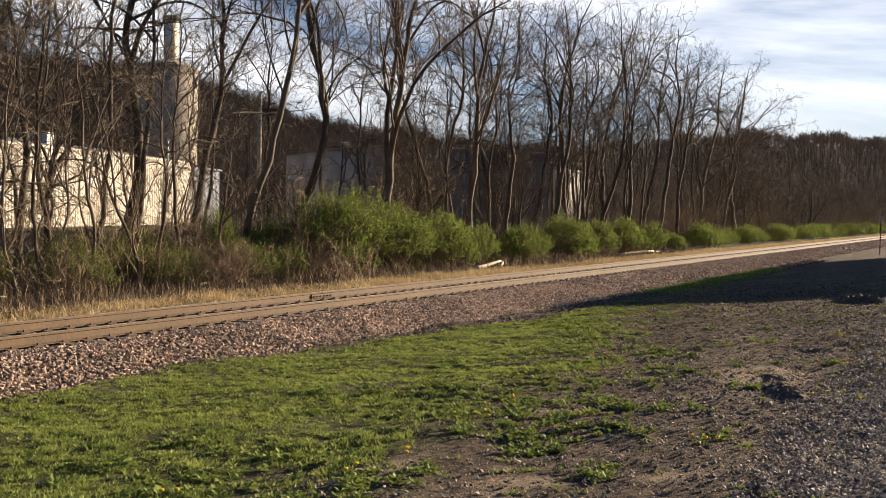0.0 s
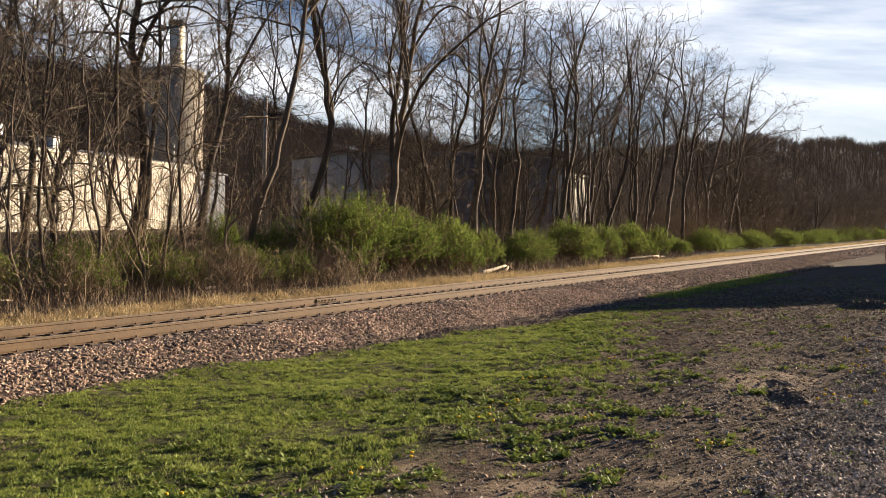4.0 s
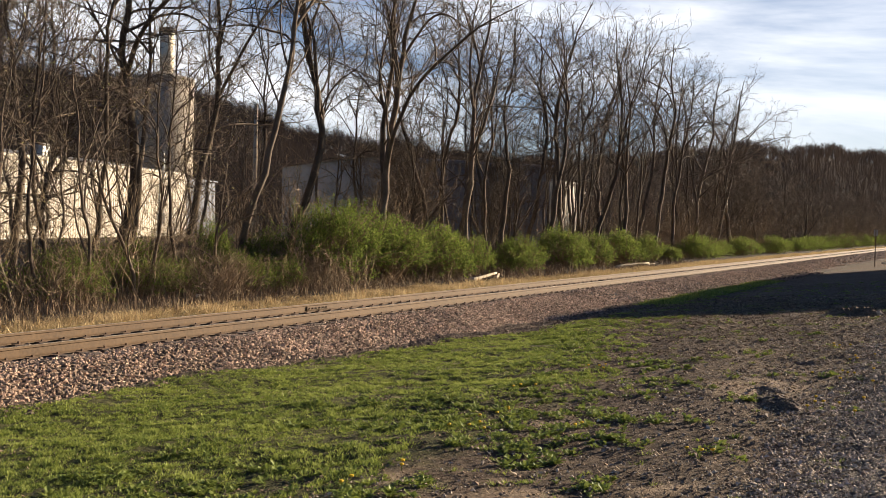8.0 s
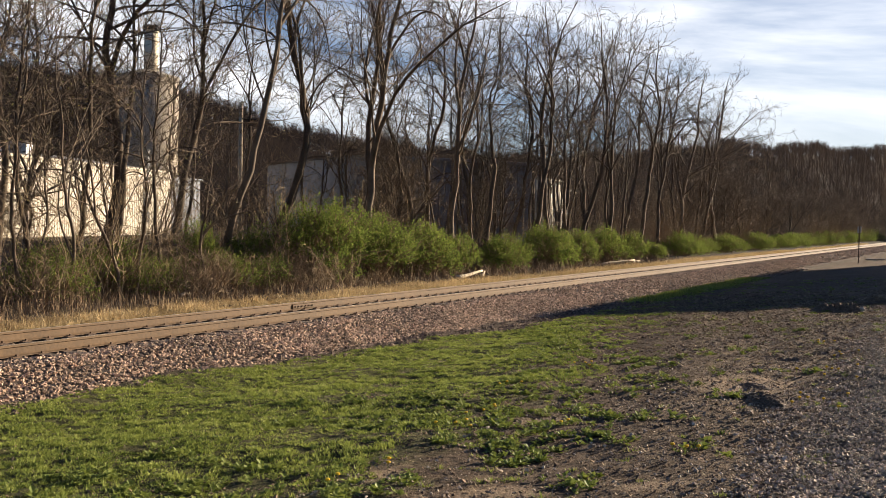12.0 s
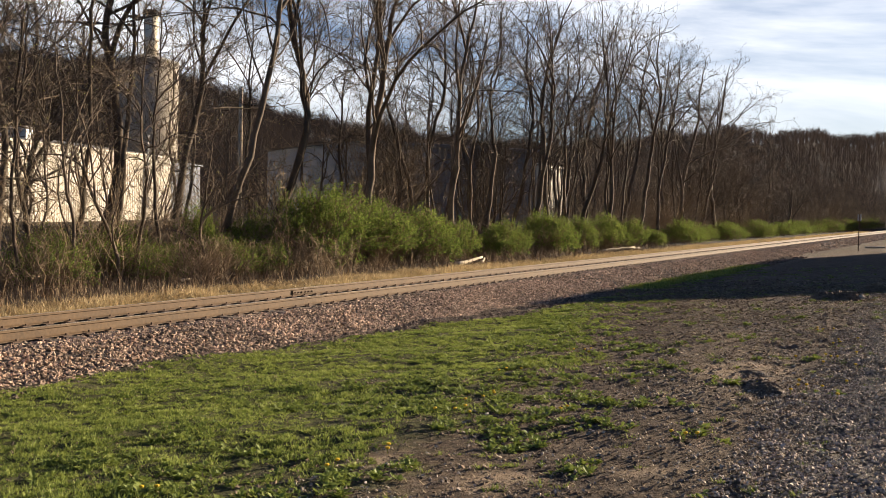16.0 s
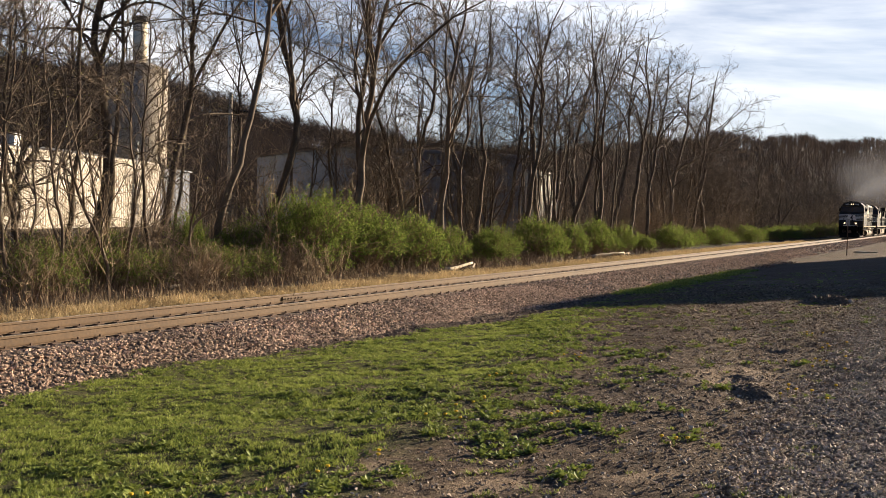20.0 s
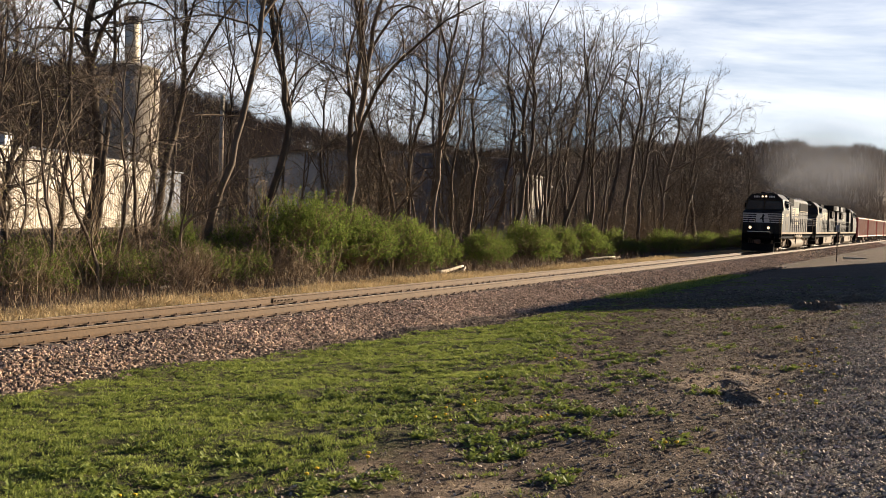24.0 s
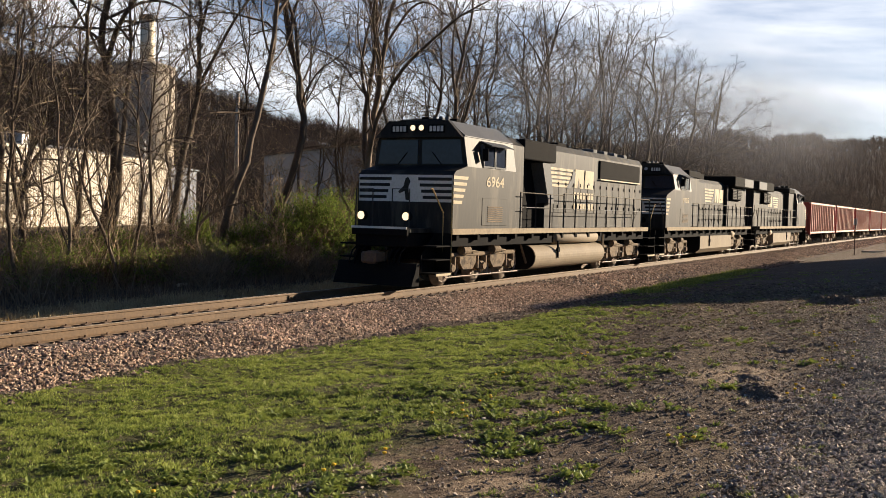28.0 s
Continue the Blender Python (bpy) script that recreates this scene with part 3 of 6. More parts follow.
def bud_form(P, size, seed):
    """Small swelling buds: one leaf-shaped flake at every place."""
    r = np.random.default_rng(seed)
    u, v = unit(r.normal(0, 1, P.shape)), unit(r.normal(0, 1, P.shape))
    sz = size * r.uniform(0.6, 1.4, len(P))[:, None]
    V = np.stack([P - u * sz, P + v * sz * 0.6, P + u * sz, P - v * sz * 0.6], 1)
    return Form().add(V.reshape(-1, 3), np.arange(4 * len(P)).reshape(-1, 4))


def plant_tree(name, label, x, y, meshes, bark, group="", turn=0.0, z=None, budding=0.0):
    t = thing(name, label, "tree", pose(x, y, float(ground_z(x, y)) - 0.06 if z is None else z, 0, 0, turn), group)
    trunk, limbs, twigs, buds = meshes
    part("trunk", trunk, bark, t, smooth=True)
    for f in limbs:
        part("limb", f, bark, t, smooth=True)
    part("crown", twigs, M_TWIG, t, "fine bare twigs")
    if budding:
        tagged(part("bud_haze", bud_form(buds[:int(len(buds) * min(1.0, budding))], 0.026, 5), M_BUD, t), "yellow-green swelling buds", kind="stuff")
    return t


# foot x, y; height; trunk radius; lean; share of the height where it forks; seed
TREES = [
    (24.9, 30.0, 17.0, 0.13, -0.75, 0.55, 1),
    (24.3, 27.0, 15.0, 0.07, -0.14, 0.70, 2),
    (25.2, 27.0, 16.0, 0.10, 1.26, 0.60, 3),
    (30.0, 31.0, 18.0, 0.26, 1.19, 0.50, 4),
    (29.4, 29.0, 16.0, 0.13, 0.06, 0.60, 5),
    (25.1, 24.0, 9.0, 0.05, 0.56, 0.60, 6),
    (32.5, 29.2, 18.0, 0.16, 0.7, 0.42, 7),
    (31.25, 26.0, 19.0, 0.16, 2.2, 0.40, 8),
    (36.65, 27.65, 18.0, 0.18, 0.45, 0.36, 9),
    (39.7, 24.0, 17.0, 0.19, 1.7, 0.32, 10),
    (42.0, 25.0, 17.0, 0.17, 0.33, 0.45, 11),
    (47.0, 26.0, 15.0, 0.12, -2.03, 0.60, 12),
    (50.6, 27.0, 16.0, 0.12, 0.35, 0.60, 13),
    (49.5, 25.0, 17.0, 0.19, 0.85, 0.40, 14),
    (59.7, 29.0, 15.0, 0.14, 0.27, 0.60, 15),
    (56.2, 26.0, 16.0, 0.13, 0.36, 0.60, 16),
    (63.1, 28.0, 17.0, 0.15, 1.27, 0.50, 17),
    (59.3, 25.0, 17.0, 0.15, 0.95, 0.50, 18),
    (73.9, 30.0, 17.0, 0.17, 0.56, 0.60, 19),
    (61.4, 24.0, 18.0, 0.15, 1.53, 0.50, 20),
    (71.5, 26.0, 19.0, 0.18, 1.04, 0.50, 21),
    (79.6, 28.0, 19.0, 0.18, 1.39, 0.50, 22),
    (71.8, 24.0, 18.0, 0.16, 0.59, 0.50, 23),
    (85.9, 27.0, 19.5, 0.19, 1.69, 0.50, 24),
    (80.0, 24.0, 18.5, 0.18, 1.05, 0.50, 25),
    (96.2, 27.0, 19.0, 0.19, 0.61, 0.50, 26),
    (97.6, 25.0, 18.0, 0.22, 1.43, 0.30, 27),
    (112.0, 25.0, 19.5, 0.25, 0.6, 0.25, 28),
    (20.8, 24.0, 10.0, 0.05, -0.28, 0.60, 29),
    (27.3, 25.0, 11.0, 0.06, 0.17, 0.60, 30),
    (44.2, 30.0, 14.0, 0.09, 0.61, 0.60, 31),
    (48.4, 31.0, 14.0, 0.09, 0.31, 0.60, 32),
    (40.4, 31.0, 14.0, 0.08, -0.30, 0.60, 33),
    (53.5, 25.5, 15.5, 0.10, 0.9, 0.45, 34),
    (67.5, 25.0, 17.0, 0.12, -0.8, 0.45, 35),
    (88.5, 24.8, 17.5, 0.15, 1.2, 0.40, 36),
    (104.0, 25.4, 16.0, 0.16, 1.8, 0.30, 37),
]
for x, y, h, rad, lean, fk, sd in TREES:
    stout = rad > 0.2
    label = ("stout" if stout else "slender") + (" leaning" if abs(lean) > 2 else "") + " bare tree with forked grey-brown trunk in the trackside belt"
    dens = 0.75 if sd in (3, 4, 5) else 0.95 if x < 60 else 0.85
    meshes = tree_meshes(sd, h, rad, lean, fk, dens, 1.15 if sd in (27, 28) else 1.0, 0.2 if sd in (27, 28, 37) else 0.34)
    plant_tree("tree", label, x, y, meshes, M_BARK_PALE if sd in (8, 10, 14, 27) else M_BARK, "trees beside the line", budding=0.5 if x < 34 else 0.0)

# young trees and saplings in the thicket before the warehouse
r = np.random.default_rng(13)
for q in range(16):
    x = 18.5 + 20 * (q + r.random()) / 16
    y = x * math.tan(radians(r.uniform(38.5, 52)))
    y = min(max(y, 23.5), 32)
    plant_tree("sapling", "thin leafless sapling in the thicket", x, y, tree_meshes(200 + q, r.uniform(4.5, 9.5), 0.045, r.normal(0, 1.0), 0.3, 0.55, 1.5, 0.12), M_BARK_PALE, "saplings", budding=0.9)

# trees further along and behind, from a few kinds; the last two are low and bushy
kinds = [plant_tree("tree", "slender bare tree in the woods along the line", *p, tree_meshes(70 + q, 15 + q % 3, 0.13, 0.6, 0.42, 0.62), M_BARK, "woodland trees")
         for q, p in enumerate(((80.0, 33.0), (96.0, 31.0), (118.0, 27.0), (66.0, 36.0), (140.0, 26.0)))]
bushy = [plant_tree("young_tree", "low bushy bare tree with a brown haze of twigs", *p, tree_meshes(90 + q, 10 + q, 0.12, 0.3, 0.12, 1.2, 1.6, 0.07, 1.0), M_BARK, "bushy young trees")
         for q, p in enumerate(((122.0, 24.8), (150.0, 24.6)))]
for x, y, k in ((24.0, 33.0, 1.35), (28.5, 36.0, 1.5), (20.5, 31.0, 1.3), (34.0, 38.5, 1.4), (18.0, 29.5, 1.2)):
    copy_thing(bushy[int(y) % 2], pose(x, y, float(ground_z(x, y)) - 0.05, 0, 0, 50 * x)).scale = (k, k, k)
for q in range(14):
    x, y, k = 44 + 1.5 * q + (q * 37 % 10) / 10, 26.5 + (q * 53 % 17) / 2.6, 0.5 + (q * 29 % 10) / 38
    copy_thing(bushy[q % 2], pose(x, y, float(ground_z(x, y)) - 0.05, 0, 0, 67 * q)).scale = (k, k, k)
r = np.random.default_rng(11)
spots = [(x, 24 + 14 * r.random()) for x in r.uniform(62, 130, 26)] + [(x, 24 + 34 * r.random()) for x in r.uniform(115, 330, 60)] + [(x, 36 + 20 * r.random()) for x in r.uniform(30, 110, 14)] + [(x, 26 + 9 * r.random()) for x in r.uniform(47, 78, 14)]
for q, (x, y) in enumerate(spots):
    m = pose(x, y, float(ground_z(x, y)) - 0.05, 0, 0, r.uniform(0, 360))
    c = copy_thing(kinds[q % 5], m)
    c.scale = [r.uniform(0.5, 0.75) if q >= 100 else r.uniform(0.7, 1.05) if x < 115 else r.uniform(0.5, 0.75)] * 3
for q in range(76):
    x = 58 + 30 * q ** 0.5 + r.uniform(-3, 3) if q < 10 else 108 + 150 * ((q - 10 + r.random()) / 36) ** 1.2 if q < 46 else r.uniform(190, 340)
    y = r.uniform(24.5, 30) if q % 3 else r.uniform(30, 44)
    c = copy_thing(bushy[q % 2], pose(x, y, float(ground_z(x, y)) - 0.05, 0, 0, r.uniform(0, 360)))
    c.scale = [r.uniform(0.4, 0.62) if x < 105 else r.uniform(0.6, 1.0)] * 3

# far woods on the ridges: bare trees by the thousand
def far_woods(name, n, seed, span, dist, size, label):
    r = np.random.default_rng(seed)
    b = np.radians(r.uniform(*span, n))
    d = r.uniform(*dist, n) * np.interp(np.degrees(b), [0, 15, 25, 60], [820, 760, 520, 400])
    x, y = d * np.cos(b), d * np.sin(b)
    keep = y > np.where(d > 250, 24, 62)
    x, y = x[keep], y[keep]
    n = len(x)
    h = r.uniform(*size, n)
    foot = np.stack([x, y, ground_z(x, y)], 1)
    k = 16
    # slivers: a trunk and k branches, each one thin triangle
    s = r.uniform(0.2, 0.72, (n, k))
    a, tilt = r.uniform(0, 2 * np.pi, (n, k)), r.uniform(0.3, 1.45, (n, k))
    L = h[:, None] * (1.0 - s) * r.uniform(0.55, 1.0, (n, k)) * (1.0 - 0.25 * tilt)
    p0 = foot[:, None] + np.stack([np.zeros((n, k)), np.zeros((n, k)), s * h[:, None]], -1)
    way = np.stack([np.cos(a) * np.sin(tilt), np.sin(a) * np.sin(tilt), np.cos(tilt)], -1)
    p1 = p0 + way * L[..., None]
    wd = (0.035 + 0.03 * r.random((n, k)))[..., None] * np.stack([np.sin(b[keep])[:, None] + 0 * s, -np.cos(b[keep])[:, None] + 0 * s, 0 * s], -1) * (d[keep] / 300)[:, None, None]
    br = np.stack([p0 - wd, p0 + wd, p1], 2).reshape(-1, 3)
    tw = 0.06 * (d[keep] / 300)[:, None] * np.stack([np.sin(b[keep]), -np.cos(b[keep]), 0 * x], -1)
    tr = np.stack([foot - tw, foot + tw, foot + np.stack([0 * h, 0 * h, h * 0.8], 1)], 1).reshape(-1, 3)
    v = np.concatenate([br, tr])
    return tagged(part(name, mesh_of(name, v, np.arange(len(v)).reshape(-1, 3)), M_TWIG_FAR), label, "woods", kind="stuff")


far_woods("hillside_woods", 17000, 21, (-3, 60), (0.33, 1.04), (8, 13), "leafless brown woods covering the hillsides")

# ---- shrubs in first leaf ----
def shrub_mesh(seed, w, h, leaves):
    """Arching stems and, over several uneven lobes, upright sprays of small leaves with gaps between them."""
    r = np.random.default_rng(seed)
    stems = Form()
    n = 46
    a, out = r.uniform(0, 2 * np.pi, n), r.uniform(0.1, 0.85, n)
    D = np.stack([np.cos(a) * out * w / h * 0.75, np.sin(a) * out * w / h * 0.75, np.ones(n)], 1)
    P = np.stack([r.normal(0, w * 0.12, n), r.normal(0, w * 0.12, n), np.zeros(n)], 1)
    l1 = grow(r, P, D, h * r.uniform(0.65, 1.0, n), 8, 0.12, -0.02)
    tubes(stems, l1, np.broadcast_to(np.linspace(0.02, 0.005, 9), (n, 9)), 4)
    w2 = np.repeat(np.arange(n), 8)
    P, D = sprout(r, l1, w2, r.uniform(0.25, 1, len(w2)), 0.4, 1.1)
    l2 = grow(r, P, D, r.uniform(0.15, 0.4, len(w2)) * h, 3, 0.2, 0.04)
    tubes(stems, l2, np.broadcast_to(np.linspace(0.008, 0.003, 4), (len(l2), 4)), 3)
    # lobes: one to every few stems, each a rounded tuft
    k = 13
    a = np.arange(k) * 2.4 + r.uniform(0, 1, k)
    far = np.sqrt((np.arange(k) + 0.4) / k) * 0.40 * w
    R = r.uniform(0.15, 0.24, k) * w
    top = h * (0.98 - 0.55 * (far / (0.42 * w)) ** 2) * r.uniform(0.82, 1.04, k)
    C = np.stack([far * np.cos(a), far * np.sin(a), np.maximum(top - R * 0.8, R * 0.45)], 1)
    per = 42
    lobe = np.repeat(np.arange(k), per)
    d = unit(r.normal(0, 1, (len(lobe), 3)) + np.array((0, 0, 0.35)))
    P = C[lobe] + d * (R[lobe] * r.uniform(0.25, 0.85, len(lobe)))[:, None] * np.array((1, 1, 0.8))
    sprays = grow(r, P, d * 0.8 + np.array((0, 0, 0.55)), R[lobe] * r.uniform(0.3, 1.0, len(lobe)), 4, 0.2, 0.03)
    tubes(stems, sprays, np.broadcast_to(np.linspace(0.006, 0.002, 5), (len(sprays), 5)), 3)
    which = r.integers(0, len(sprays), leaves)
    c, way = sprout(r, sprays, which, r.random(leaves) ** 0.75, 0.4, 1.2)
    c = c + r.normal(0, 0.028, (leaves, 3)) * w / 3
    keep = c[:, 2] > 0.07 * h
    c, way = c[keep], way[keep]
    n = len(c)
    side = unit(np.cross(way, r.normal(0, 1, (n, 3))))
    sz = r.uniform(0.03, 0.062, n)[:, None] * (1.15 if leaves == 8200 else 1.0)
    V = np.stack([c, c + way * sz * 0.9 + side * sz * 0.42, c + way * sz * 2.0, c + way * sz * 0.9 - side * sz * 0.42], 1).reshape(-1, 3)
    return stems.mesh("stems"), mesh_of("leaves", V, np.arange(4 * n).reshape(-1, 4))


def plant_shrub(label, x, y, meshes, scale=1.0, turn=0.0, group="shrubs beside the line"):
    t = thing("shrub", label, "shrub", pose(x, y, float(ground_z(x, y)) - 0.05, 0, 0, turn), group)
    part("stem_clump", meshes[0], M_STEM, t)
    part("leaves", meshes[1], M_LEAF, t, "small fresh green leaves")
    t.scale = (scale, scale, scale)
    return t


SIZES = ((4.6, 3.4, 15500), (3.9, 2.9, 12000), (3.4, 2.2, 9000), (2.9, 1.7, 6400), (4.2, 1.9, 8200), (3.0, 1.6, 2600))      # width, height, leaves
SHRUBS = [shrub_mesh(31 + q, w, h, n) for q, (w, h, n) in enumerate(SIZES)]
# x, y, height, width
for q, (x, y, h, w) in enumerate((
        (34.4, 23.2, 3.45, 4.6), (36.2, 23.9, 3.1, 3.8), (38.3, 22.9, 2.9, 3.8), (40.2, 23.6, 2.6, 3.6), (42.2, 22.8, 2.45, 3.6), (44.2, 23.2, 2.1, 2.8), (46.0, 22.9, 1.9, 2.6), (51.0, 22.7, 1.9, 3.4), (53.6, 23.8, 1.7, 3.0),
        (57.6, 23.0, 2.4, 3.8), (60.6, 23.4, 2.1, 3.0), (63.6, 22.9, 2.1, 2.9), (67.6, 22.7, 2.3, 3.7), (70.5, 23.4, 2.0, 2.8), (74.0, 22.8, 2.0, 2.8), (79.2, 22.8, 1.4, 3.0), (88.6, 22.9, 2.0, 3.8), (92.2, 23.2, 1.8, 3.4),
        (99.0, 23.6, 1.5, 3.2), (105.4, 23.0, 1.8, 4.2), (113.0, 23.8, 1.5, 3.6), (121.5, 23.0, 1.9, 4.6), (126.0, 23.6, 1.8, 4.2), (139.0, 23.4, 1.7, 4.6), (146.0, 23.0, 1.9, 5.0), (158.0, 23.6, 1.8, 4.6), (168.0, 23.6, 2.0, 5.0), (179.0, 23.2, 2.2, 5.6), (192.0, 24.0, 2.3, 5.0), (205.0, 23.2, 2.2, 5.4), (219.0, 23.6, 2.4, 5.6), (236.0, 23.2, 2.4, 6.0), (256.0, 23.6, 2.6, 6.4),
        (31.6, 24.3, 1.9, 2.8), (29.3, 24.8, 2.3, 2.0), (33.0, 25.2, 2.0, 2.6), (24.3, 24.6, 1.4, 2.4), (27.6, 24.6, 1.2, 2.0), (21.0, 27.4, 1.5, 2.4), (26.0, 27.0, 1.7, 2.4), (48.5, 25.6, 2.0, 3.0), (65.5, 25.5, 1.8, 3.0), (19.0, 24.6, 1.5, 2.6), (21.6, 23.6, 1.4, 2.4), (23.2, 25.8, 1.7, 2.8), (25.4, 23.6, 1.3, 2.6), (27.2, 26.2, 1.8, 2.8), (28.8, 23.2, 1.4, 2.4), (17.4, 26.4, 1.6, 2.8), (30.6, 22.8, 1.2, 2.2))):
    k = 5 if x < 31 and h < 1.9 else 4 if x > 85 else 0 if h > 3.2 else 1 if h > 2.5 else 2 if h > 1.85 else 3
    t = plant_shrub("dense rounded shrub in fresh green leaf" if h > 2.5 else "low spreading shrub in fresh green leaf", x, y, SHRUBS[k], 1.0, 47.0 * q)
    t.scale = (w / SIZES[k][0], w / SIZES[k][0], h / SIZES[k][1])

# ---- saplings and brush under the trees ----
def brush_mesh(seed, h, n):
    """A tangle of thin arching stems."""
    r = np.random.default_rng(seed)
    f = Form()
    for _ in range(n):
        a = r.uniform(0, 2 * np.pi)
        d = np.array((math.cos(a) * 0.5, math.sin(a) * 0.5, 1.0))
        l = wander(r, (r.normal(0, 0.5), r.normal(0, 0.5), 0), d / np.linalg.norm(d), h * r.uniform(0.5, 1.1), 6, 0.14, -0.05)
        f.tube(l, np.linspace(0.014, 0.004, 7), 3, False)
        for _ in range(5):
            p, d = at_share(l, r.uniform(0.3, 1.0))
            w = side_way(r, d, r.uniform(0.4, 1.1))
            q = wander(r, p, w, h * r.uniform(0.12, 0.35), 2, 0.25, 0.0)
            f.tube(q, [0.007, 0.006, 0.003], 3, False)
            for _ in range(2):
                p2, d2 = at_share(q, r.random())
                f.spike(p2, p2 + side_way(r, d2, 0.7) * r.uniform(0.15, 0.4), 0.005)
    return f.mesh("bramble")


M_BRUSH = mat("brush_stems", (0.34, 0.25, 0.15), (0.12, 0.085, 0.054), 0.8, 12, 0.9, bump=0, per="island", spread=0.6)
BRUSH = [[brush_mesh(61 + 7 * q, h, n) for q in range(3)] for h, n in ((2.4, 8), (4.6, 6), (1.6, 9))]
r = np.random.default_rng(64)
spots = [(x, 23.5 + 8 * r.random(), int(r.integers(0, 3))) for x in r.uniform(15, 46, 70)] + [(x, 24 + 7 * r.random(), int(r.integers(0, 2))) for x in r.uniform(46, 130, 60)] + [(x, 25 + 22 * r.random(), 1) for x in r.uniform(90, 230, 30)] + [(x, 20.8 + 2.2 * r.random(), 2) for x in r.uniform(12, 33, 13)] + [(x, 22.4 + 3 * r.random(), 1) for x in r.uniform(150, 330, 44)]
for x, y, k in spots:
    t = thing("brush", "tangle of thin leafless brush stems under the trees", "brush", pose(x, y, float(ground_z(x, y)) - 0.04, 0, 0, r.uniform(0, 360)), "leafless brush")
    for cluster in BRUSH[k]:
        part("bramble", cluster, M_BRUSH, t)
    t.scale = [1.0 if x < 90 else r.uniform(1.2, 1.7)] * 3

# ---- grass, dead grass, brambles: uncountable, one mesh each ----
def blades(name, x, y, z, length, width, lean, seed, material, label, category, stiff=0.5):
    """One bent blade of three triangles at every place."""
    r = np.random.default_rng(seed)
    n = len(x)
    a = r.uniform(0, 2 * np.pi, n)
    w = width * r.uniform(0.6, 1.2, n)
    L = length * r.uniform(0.5, 1.3, n)
    tl = np.abs(r.normal(0, lean, n))
    u = np.stack([np.cos(a), np.sin(a), 0 * a], 1)
    side = np.stack([-np.sin(a), np.cos(a), 0 * a], 1) * w[:, None]
    p = np.stack([x, y, z], 1)
    mid = p + u * (L * np.sin(tl * stiff) * 0.5)[:, None] + np.array((0, 0, 1)) * (L * np.cos(tl * stiff) * 0.5)[:, None]
    tip = mid + u * (L * np.sin(tl * 1.3) * 0.5)[:, None] + np.array((0, 0, 1)) * (L * np.cos(tl * 1.3) * 0.5)[:, None]
    v = np.stack([p - side, p + side, mid + side * 0.7, mid - side * 0.7, tip], 1).reshape(-1, 3)
    k = (np.arange(n) * 5)[:, None]
    ob = part(name, mesh_of(name, v, [k + np.array([[0, 1, 2, 3]]), k + np.array([[3, 2, 4]])]), material)
    return tagged(ob, label, category, kind="stuff")


r = np.random.default_rng(41)


def lattice(x, y, cell, seed):
    """Smooth random heights from 0 to 1 over the plan, one to a cell."""
    table = np.random.default_rng(seed).random((64, 64))
    u, v = np.asarray(x) / cell, np.asarray(y) / cell
    i, j = np.floor(u).astype(int), np.floor(v).astype(int)
    p, q = u - i, v - j
    p, q = p * p * (3 - 2 * p), q * q * (3 - 2 * q)
    t = lambda a, b: table[a % 64, b % 64]
    return (t(i, j) * (1 - p) + t(i + 1, j) * p) * (1 - q) + (t(i, j + 1) * (1 - p) + t(i + 1, j + 1) * p) * q


def turf_edge(x):
    """Where the turf ends and the bare lot begins."""
    return np.minimum(4.1 + 0.27 * np.maximum(x - 9, 0) + 1.0 * np.exp(-((x - 6.9) / 0.9) ** 2), 9.9)


def patchy(x, y):
    """How green the verge is at a place, from about -1 to 1."""
    wave = 1.5 * (lattice(x, y, 0.9, 1) - 0.5) + 1.1 * (lattice(x, y, 0.33, 2) - 0.5) + 0.8 * (lattice(x, y, 2.6, 3) - 0.5)
    return np.clip((y - turf_edge(x)) / 1.2, -2, 1.0) + wave


def slivers(name, foot, way, length, width, material, label, category):
    """One thin triangle at every place."""
    side = np.cross(way, np.broadcast_to((0.35, 0.2, 1.0), way.shape))
    side /= np.linalg.norm(side, axis=1)[:, None] + 1e-9
    side *= (np.broadcast_to(width, (len(foot),)))[:, None]
    v = np.stack([foot - side, foot + side, foot + way * np.broadcast_to(length, (len(foot),))[:, None]], 1).reshape(-1, 3)
    return tagged(part(name, mesh_of(name, v, np.arange(len(v)).reshape(-1, 3)), material), label, category, kind="stuff")


def cinder_edge(x):
    """The near side of the dark strip along the foot of the ballast."""
    return TRACK_Y - toe(x) - 0.05 - 0.75 * np.clip((x - 15) / 9, 0, 1)


def on_verge(x, y):
    return (y < cinder_edge(x) + 0.5 * (lattice(x, y, 0.5, 4) - 0.5)) & (np.arctan2(y, x) < radians(56)) & (np.arctan2(y, x) > radians(2))


# grass grows in small clumps, thin over dark gaps
n = 62000
cx, cy = 3.8 + 46 * r.random(n) ** 1.5, r.uniform(1.0, 11.9, n)
keep = (r.random(n) < np.clip(0.27 + 0.62 * patchy(cx, cy) + 1.1 * (lattice(cx, cy, 0.22, 12) - 0.5) + 0.9 * (lattice(cx, cy * 1.6, 0.7, 13) - 0.5), 0.02, 1)) & on_verge(cx, cy)
cx, cy = cx[keep], cy[keep]
tall = np.clip(0.018 + 0.028 * lattice(cx, cy, 0.5, 5) + r.normal(0, 0.008, len(cx)), 0.012, 0.07)
per = 22
c = np.repeat(np.arange(len(cx)), per)
a, d = r.uniform(0, 2 * np.pi, len(c)), np.abs(r.normal(0, 0.045, len(c))) * (1 + cx[c] / 25)
x, y = cx[c] + d * np.cos(a), cy[c] + d * np.sin(a)
tilt = np.clip(d * 7, 0, 0.9) + r.uniform(0.1, 0.8, len(c))
way = np.stack([np.cos(a) * np.sin(tilt), np.sin(a) * np.sin(tilt), np.cos(tilt)], 1)
